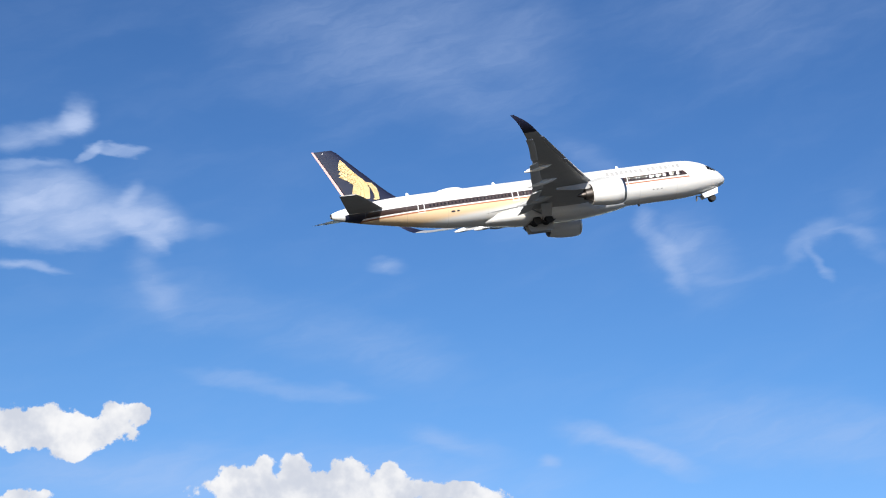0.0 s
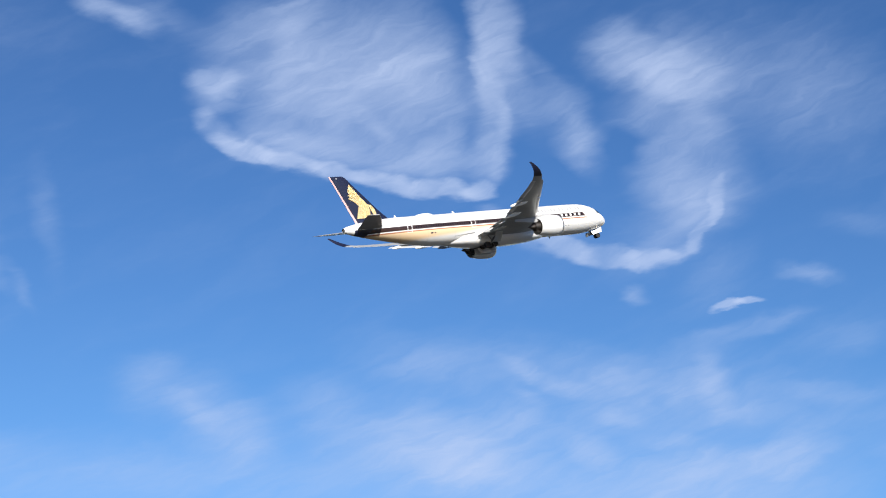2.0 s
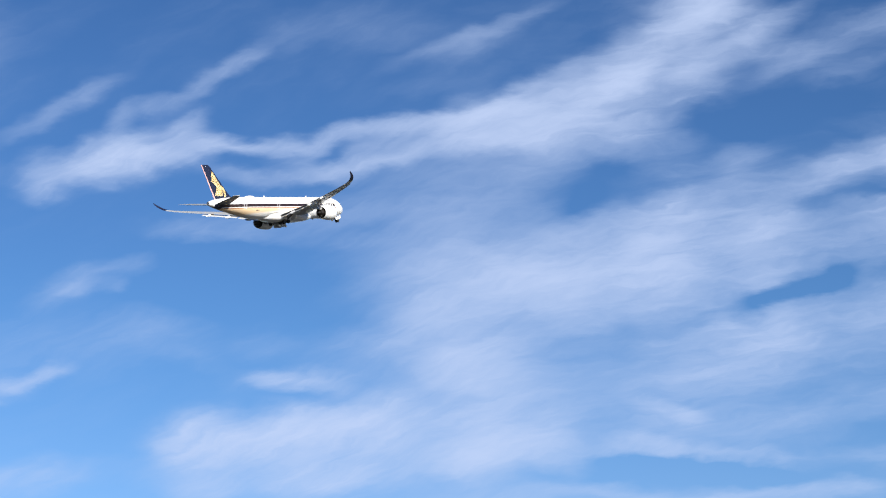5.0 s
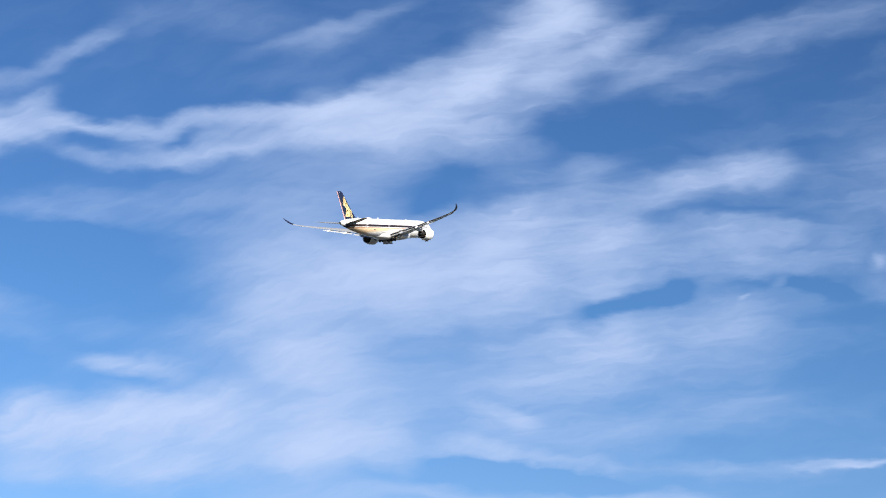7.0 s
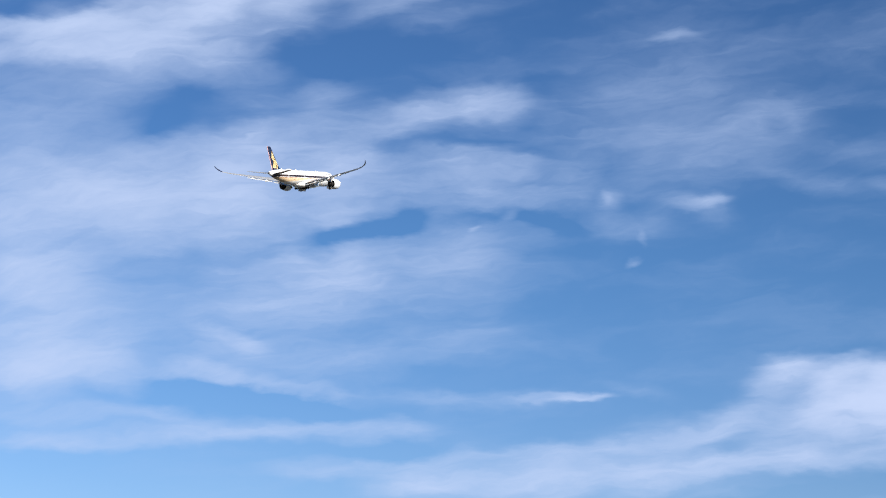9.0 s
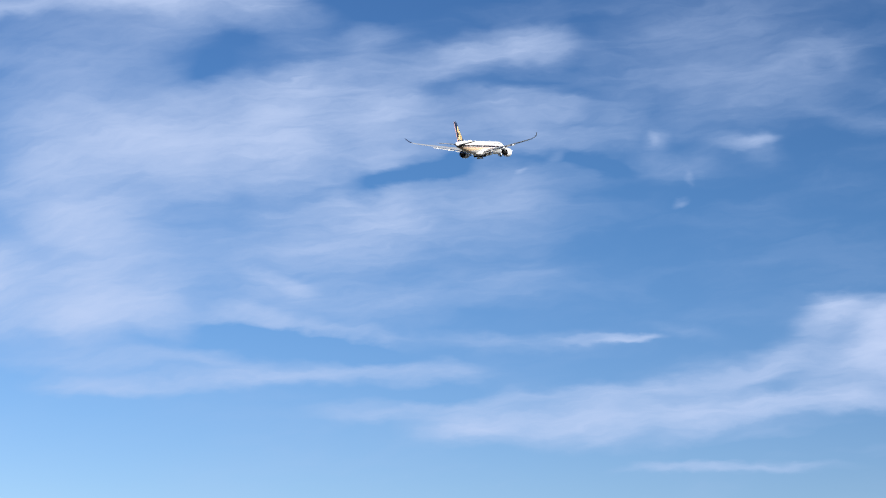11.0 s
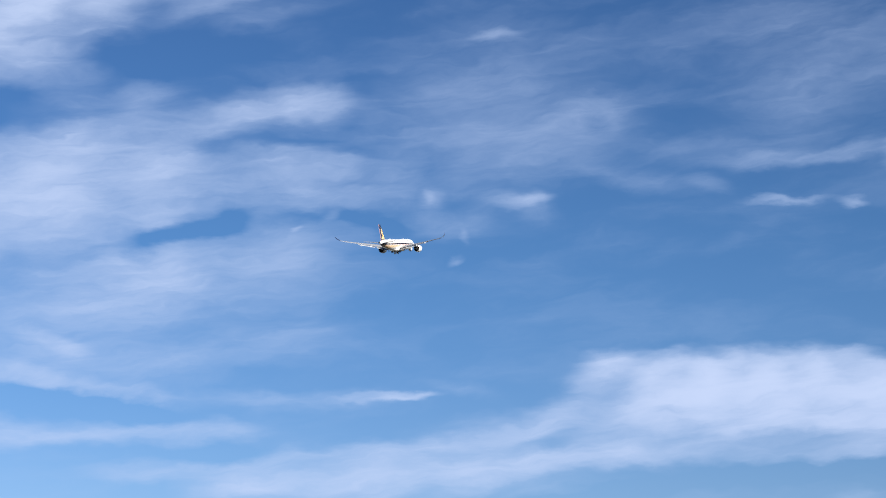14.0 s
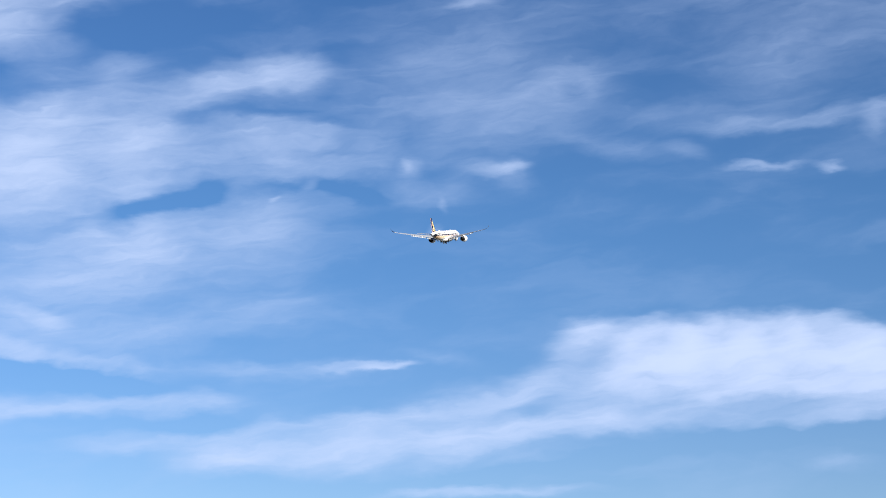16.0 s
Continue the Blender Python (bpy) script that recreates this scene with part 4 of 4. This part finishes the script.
def build_engine(sign):
    c = (0, sign * 10.55, -2.45)
    eng = part("engine", lathe([(-22.35, 1.52), (-22.05, 1.62), (-21.9, 1.74), (-22.0, 1.86), (-22.4, 1.98), (-23.1, 2.06), (-24.2, 2.05), (-25.6, 1.92),
                                (-27.2, 1.62), (-27.22, 1.56), (-25.9, 1.66), (-24.0, 1.55), (-23.0, 1.5)], c, 48), white, jet,
               "white engine nacelle slung ahead of the wing")
    part("inlet_lip", lathe([(-22.3, 1.50), (-22.0, 1.60), (-21.86, 1.74), (-21.96, 1.88), (-22.3, 1.985), (-22.35, 1.94), (-22.1, 1.75)], c, 48), bare, eng,
         "polished metal inlet lip")
    part("fan", lathe([(-22.7, 0.05), (-23.1, 0.45), (-23.2, 1.5), (-23.4, 1.5)], c, 32), hole_shade, eng, "dark fan face")
    part("bypass_duct_shade", lathe([(-25.4, 1.60), (-25.5, 0.6), (-25.6, 0.6), (-25.6, 1.60)], c, 32), hole_shade, eng, "dark ring for the shade in the bypass duct")
    part("core_cowl", lathe([(-25.2, 1.18), (-26.6, 1.10), (-28.1, 0.80), (-28.12, 0.74), (-27.4, 0.74)], c, 32), hot, eng, "heat-stained core cowl")
    part("exhaust_plug", lathe([(-27.3, 0.55), (-28.1, 0.50), (-28.9, 0.30), (-29.5, 0.05)], c, 24), hot, eng, "pointed exhaust plug")
    y = sign * 10.55
    rings = []
    for x, lo, hi, w in ((-22.9, -0.75, -0.5, 0.08), (-23.8, -0.8, -0.15, 0.26), (-25.6, -1.0, -0.05, 0.30), (-27.5, -1.6, -0.6, 0.30), (-29.6, -1.55, -0.75, 0.26), (-32.5, -1.15, -0.8, 0.08)):
        rings.append([(x, y - w, lo), (x, y + w, lo), (x, y + w * 0.9, hi), (x, y - w * 0.9, hi)])
    part("pylon", loft(rings), wing_grey, eng, "grey engine pylon")
    part("strake", slab([(-22.4, y - sign * 1.55, -1.0), (-23.4, y - sign * 1.85, -0.72), (-24.2, y - sign * 1.85, -0.72), (-24.3, y - sign * 1.5, -1.05)], (0, 0.7, sign * 0.7), 0.05), white, eng)


FIN = [(2.2, 52.6, 62.0), (2.9, 54.0, 62.2), (4.0, 55.5, 62.75), (7.0, 58.55, 64.15), (10.0, 61.55, 65.6), (11.1, 62.6, 66.15), (11.55, 63.3, 66.35)]


def build_fin():
    rings, rud, trail = [], [], []
    for z, le, te in [(z, *spline(FIN, z)) for z in (2.0, 2.6, 3.2, 4, 5, 6, 7, 8, 9, 10, 10.7, 11.1, 11.4, 11.58)]:
        ratio = 0.10 if z < 11.3 else 0.06
        chord = te - le
        rings.append([(-(le + min(x, chord * 0.955)), up - 0.012 * chord * math.sin(math.pi * x / chord), z) for x, up in foil(chord, ratio)])
        trail.append([(-(te - chord * 0.045 - 0.04), 0.06, z), (-(te - chord * 0.045 - 0.04), -0.06, z), (-(te + 0.10), -0.035, z), (-(te + 0.10), 0.035, z)])
    fin = part("tail_fin", loft(rings), navy, jet, "navy tail fin with a gold emblem")
    part("trailing_strip", loft(trail), rose, fin, "pale rose rudder edge")

    def on_fin(u, v, sign):
        """A point on the fin's side: u along the chord, v up the height."""
        z = 2.9 + v * 8.65
        le, te = spline(FIN, z)
        chord = te - le
        t = 5 * 0.10 * (0.2969 * math.sqrt(u) - 0.126 * u - 0.3516 * u**2 + 0.2843 * u**3 - 0.1020 * u**4) * chord
        return Vector((-(le + u * chord), sign * (t + 0.07), z))

    # a gold emblem of plain curved blades
    outline_in = [(0.24, 0.80), (0.45, 0.72), (0.60, 0.63), (0.56, 0.60), (0.70, 0.56), (0.66, 0.53), (0.76, 0.50), (0.61, 0.40), (0.57, 0.33), (0.70, 0.23), (0.90, 0.05)]
    outline_out = [(0.20, 0.81), (0.20, 0.74), (0.225, 0.63), (0.23, 0.60), (0.235, 0.56), (0.24, 0.53), (0.24, 0.50), (0.21, 0.40), (0.24, 0.33), (0.30, 0.23), (0.52, 0.05)]
    for sign in (-1, 1):
        rows = []
        for (u0, v0), (u1, v1) in zip(outline_in, outline_out):
            rows.append([on_fin(u0 + (u1 - u0) * i / 12, v0 + (v1 - v0) * i / 12, sign) for i in range(13)])
        bm = loft(rows, cap=False, closed=False)
        bmesh.ops.solidify(bm, geom=list(bm.faces), thickness=0.06)
        part("emblem", bm, gold, fin, "gold emblem")
        ring_out = [(0.22, 0.36), (0.11, 0.33), (0.12, 0.25), (0.23, 0.13), (0.37, 0.02), (0.46, 0.01)]
        ring_in = [(0.25, 0.33), (0.245, 0.285), (0.29, 0.20), (0.365, 0.10), (0.44, 0.04), (0.48, 0.04)]
        rows = [[on_fin(a[0] + (b[0] - a[0]) * i / 3, a[1] + (b[1] - a[1]) * i / 3, sign) for i in range(4)] for a, b in zip(ring_in, ring_out)]
        bm = loft(rows, cap=False, closed=False)
        bmesh.ops.solidify(bm, geom=list(bm.faces), thickness=0.06)
        part("emblem", bm, gold, fin, "gold emblem")
        for path in ([(0.56, 0.60), (0.40, 0.54), (0.34, 0.47), (0.33, 0.40), (0.37, 0.32), (0.45, 0.22), (0.62, 0.06)],
                     [(0.66, 0.53), (0.50, 0.47), (0.44, 0.41), (0.43, 0.34), (0.50, 0.23), (0.72, 0.06)]):
            rows = [[on_fin(u - 0.007, v, sign) + Vector((0, sign * 0.02, 0)), on_fin(u + 0.007, v, sign) + Vector((0, sign * 0.02, 0)),
                     on_fin(u + 0.007, v, sign), on_fin(u - 0.007, v, sign)] for u, v in path]
            part("emblem_line", loft(rows), GOLD_DARK, fin, "darker line in the gold emblem", smooth=False)
        p = on_fin(0.62, 0.955, sign)
        part("fin_light", lathe([(-0.02, 0.02), (-0.02, 0.09), (0.02, 0.09), (0.02, 0.02)], p, 12, "y"), white, fin, "small white disc")


def build_stabilizer(sign):
    rings = []
    for t in (0, 0.15, 0.3, 0.45, 0.6, 0.75, 0.88, 0.95, 1.0):
        y = 0.3 + 8.9 * t
        le = 56.2 + 6.7 * t + (0.5 * max(0, t - 0.85) / 0.15 * 0.6)
        te = 62.4 + 3.5 * t
        z = 1.05 + 1.15 * t
        rings.append([(-(le + x), sign * y, z + up) for x, up in foil(te - le, 0.10 if t < 0.95 else 0.06)])
    part("tailplane", loft(rings), wing_grey, jet, "grey horizontal tailplane")


def build_wheel(centre, r, w, parent):
    tyre = part("tyre", lathe([(-w / 2, r * 0.62), (-w / 2, r * 0.86), (-w * 0.36, r * 0.97), (-w * 0.15, r), (w * 0.15, r), (w * 0.36, r * 0.97), (w / 2, r * 0.86), (w / 2, r * 0.62)],
                              centre, 28, "y"), rubber, parent, "black rubber tyre")
    part("rim", lathe([(-w * 0.42, 0.06), (-w * 0.40, r * 0.30), (-w * 0.46, r * 0.60), (w * 0.46, r * 0.60), (w * 0.40, r * 0.30), (w * 0.42, 0.06)], centre, 24, "y"), gear_paint, parent, "pale wheel rim")


def build_nose_gear():
    hub = Vector((-2.75, 0, -3.35))
    gear = part("nose_gear", rod((-5.0, 0, -2.1), hub + Vector((-0.1, 0, 0.05)), 0.15, 0.11), gear_paint, jet, "grey nose-gear leg, almost folded away")
    part("axle", rod(hub + Vector((0, -0.42, 0)), hub + Vector((0, 0.42, 0)), 0.07), gear_paint, gear)
    part("drag_brace", rod((-5.4, 0, -2.7), (-4.0, 0, -2.8), 0.08), gear_paint, gear)
    part("torque_link", slab([(-4.3, 0, -2.6), (-3.9, 0, -3.15), (-3.1, 0, -3.3)], (0, 1, 0), 0.08), gear_paint, gear)
    part("rear_door", slab([(-5.3, -0.35, -2.7), (-5.45, -0.35, -3.5), (-5.45, 0.35, -3.5), (-5.3, 0.35, -2.7)], (1, 0, 0), 0.06, 0.015), wing_dark, gear, "small dark leg door")
    for sign in (-1, 1):
        build_wheel(hub + Vector((0, sign * 0.33, 0)), 0.53, 0.36, gear)
        part("gear_door", slab([(-1.7, sign * 0.60, -1.75), (-1.9, sign * 0.72, -2.75), (-4.3, sign * 0.72, -3.25), (-4.6, sign * 0.60, -2.55)], (0, 1, 0.12), 0.06, 0.015), white, gear,
             "open white gear door")
        part("taxi_light", lathe([(-0.05, 0.02), (-0.05, 0.11), (0.05, 0.13), (0.06, 0.03)], (-3.9, sign * 0.22, -2.95), 14), bare, gear)


def build_main_gear(sign):
    top = Vector((-32.4, sign * 5.2, -1.9))
    foot = Vector((-32.5, sign * 1.6, -3.72))
    gear = part("main_gear", rod(top, foot, 0.24, 0.19), gear_paint, jet, "grey main-gear leg, folded into its bay")
    part("side_stay", rod((-31.4, sign * 2.6, -3.3), top.lerp(foot, 0.6), 0.11), gear_paint, gear)
    part("drag_stay", rod((-34.6, sign * 4.4, -2.4), top.lerp(foot, 0.65), 0.11), gear_paint, gear)
    fore, aft = foot + Vector((0.95, 0, 0.05)), foot + Vector((-0.95, 0, -0.05))
    part("bogie_beam", rod(fore, aft, 0.16), gear_paint, gear)
    for hub in (fore, aft):
        part("axle", rod(hub + Vector((0, -0.9, 0)), hub + Vector((0, 0.9, 0)), 0.09), gear_paint, gear)
        for off in (-0.72, 0.72):
            build_wheel(hub + Vector((0, off, 0)), 0.69, 0.5, gear)
    # a dark plate flush with the belly paints the bay's shade
    part("wheel_bay_shade", slab([(-30.4, sign * 0.15, -3.99), (-30.4, sign * 2.3, -3.86), (-34.4, sign * 2.3, -3.82), (-34.4, sign * 0.15, -3.95)], (0, 0, 1), 0.08), hole_shade, gear,
         "dark plate for the shade in the open wheel bay")
    part("leg_door", slab([(-31.6, sign * 5.5, -1.9), (-31.7, sign * 4.3, -3.7), (-33.3, sign * 4.3, -3.7), (-33.5, sign * 5.5, -1.9)], (0, 1, 0.35 * sign), 0.06, 0.015), wing_grey, gear,
         "grey leg door")
    part("bay_door", slab([(-30.2, sign * 0.5, -3.95), (-30.4, sign * 0.9, -5.2), (-34.2, sign * 0.9, -5.2), (-34.6, sign * 0.5, -3.95)], (0, 1, 0.2 * sign), 0.07, 0.02), wing_grey, gear,
         "open grey wheel-bay door")


build_hull()
for side in (-1, 1):
    build_wing(side)
    build_engine(side)
    build_stabilizer(side)
build_fin()
build_nose_gear()
for side in (-1, 1):
    build_main_gear(side)
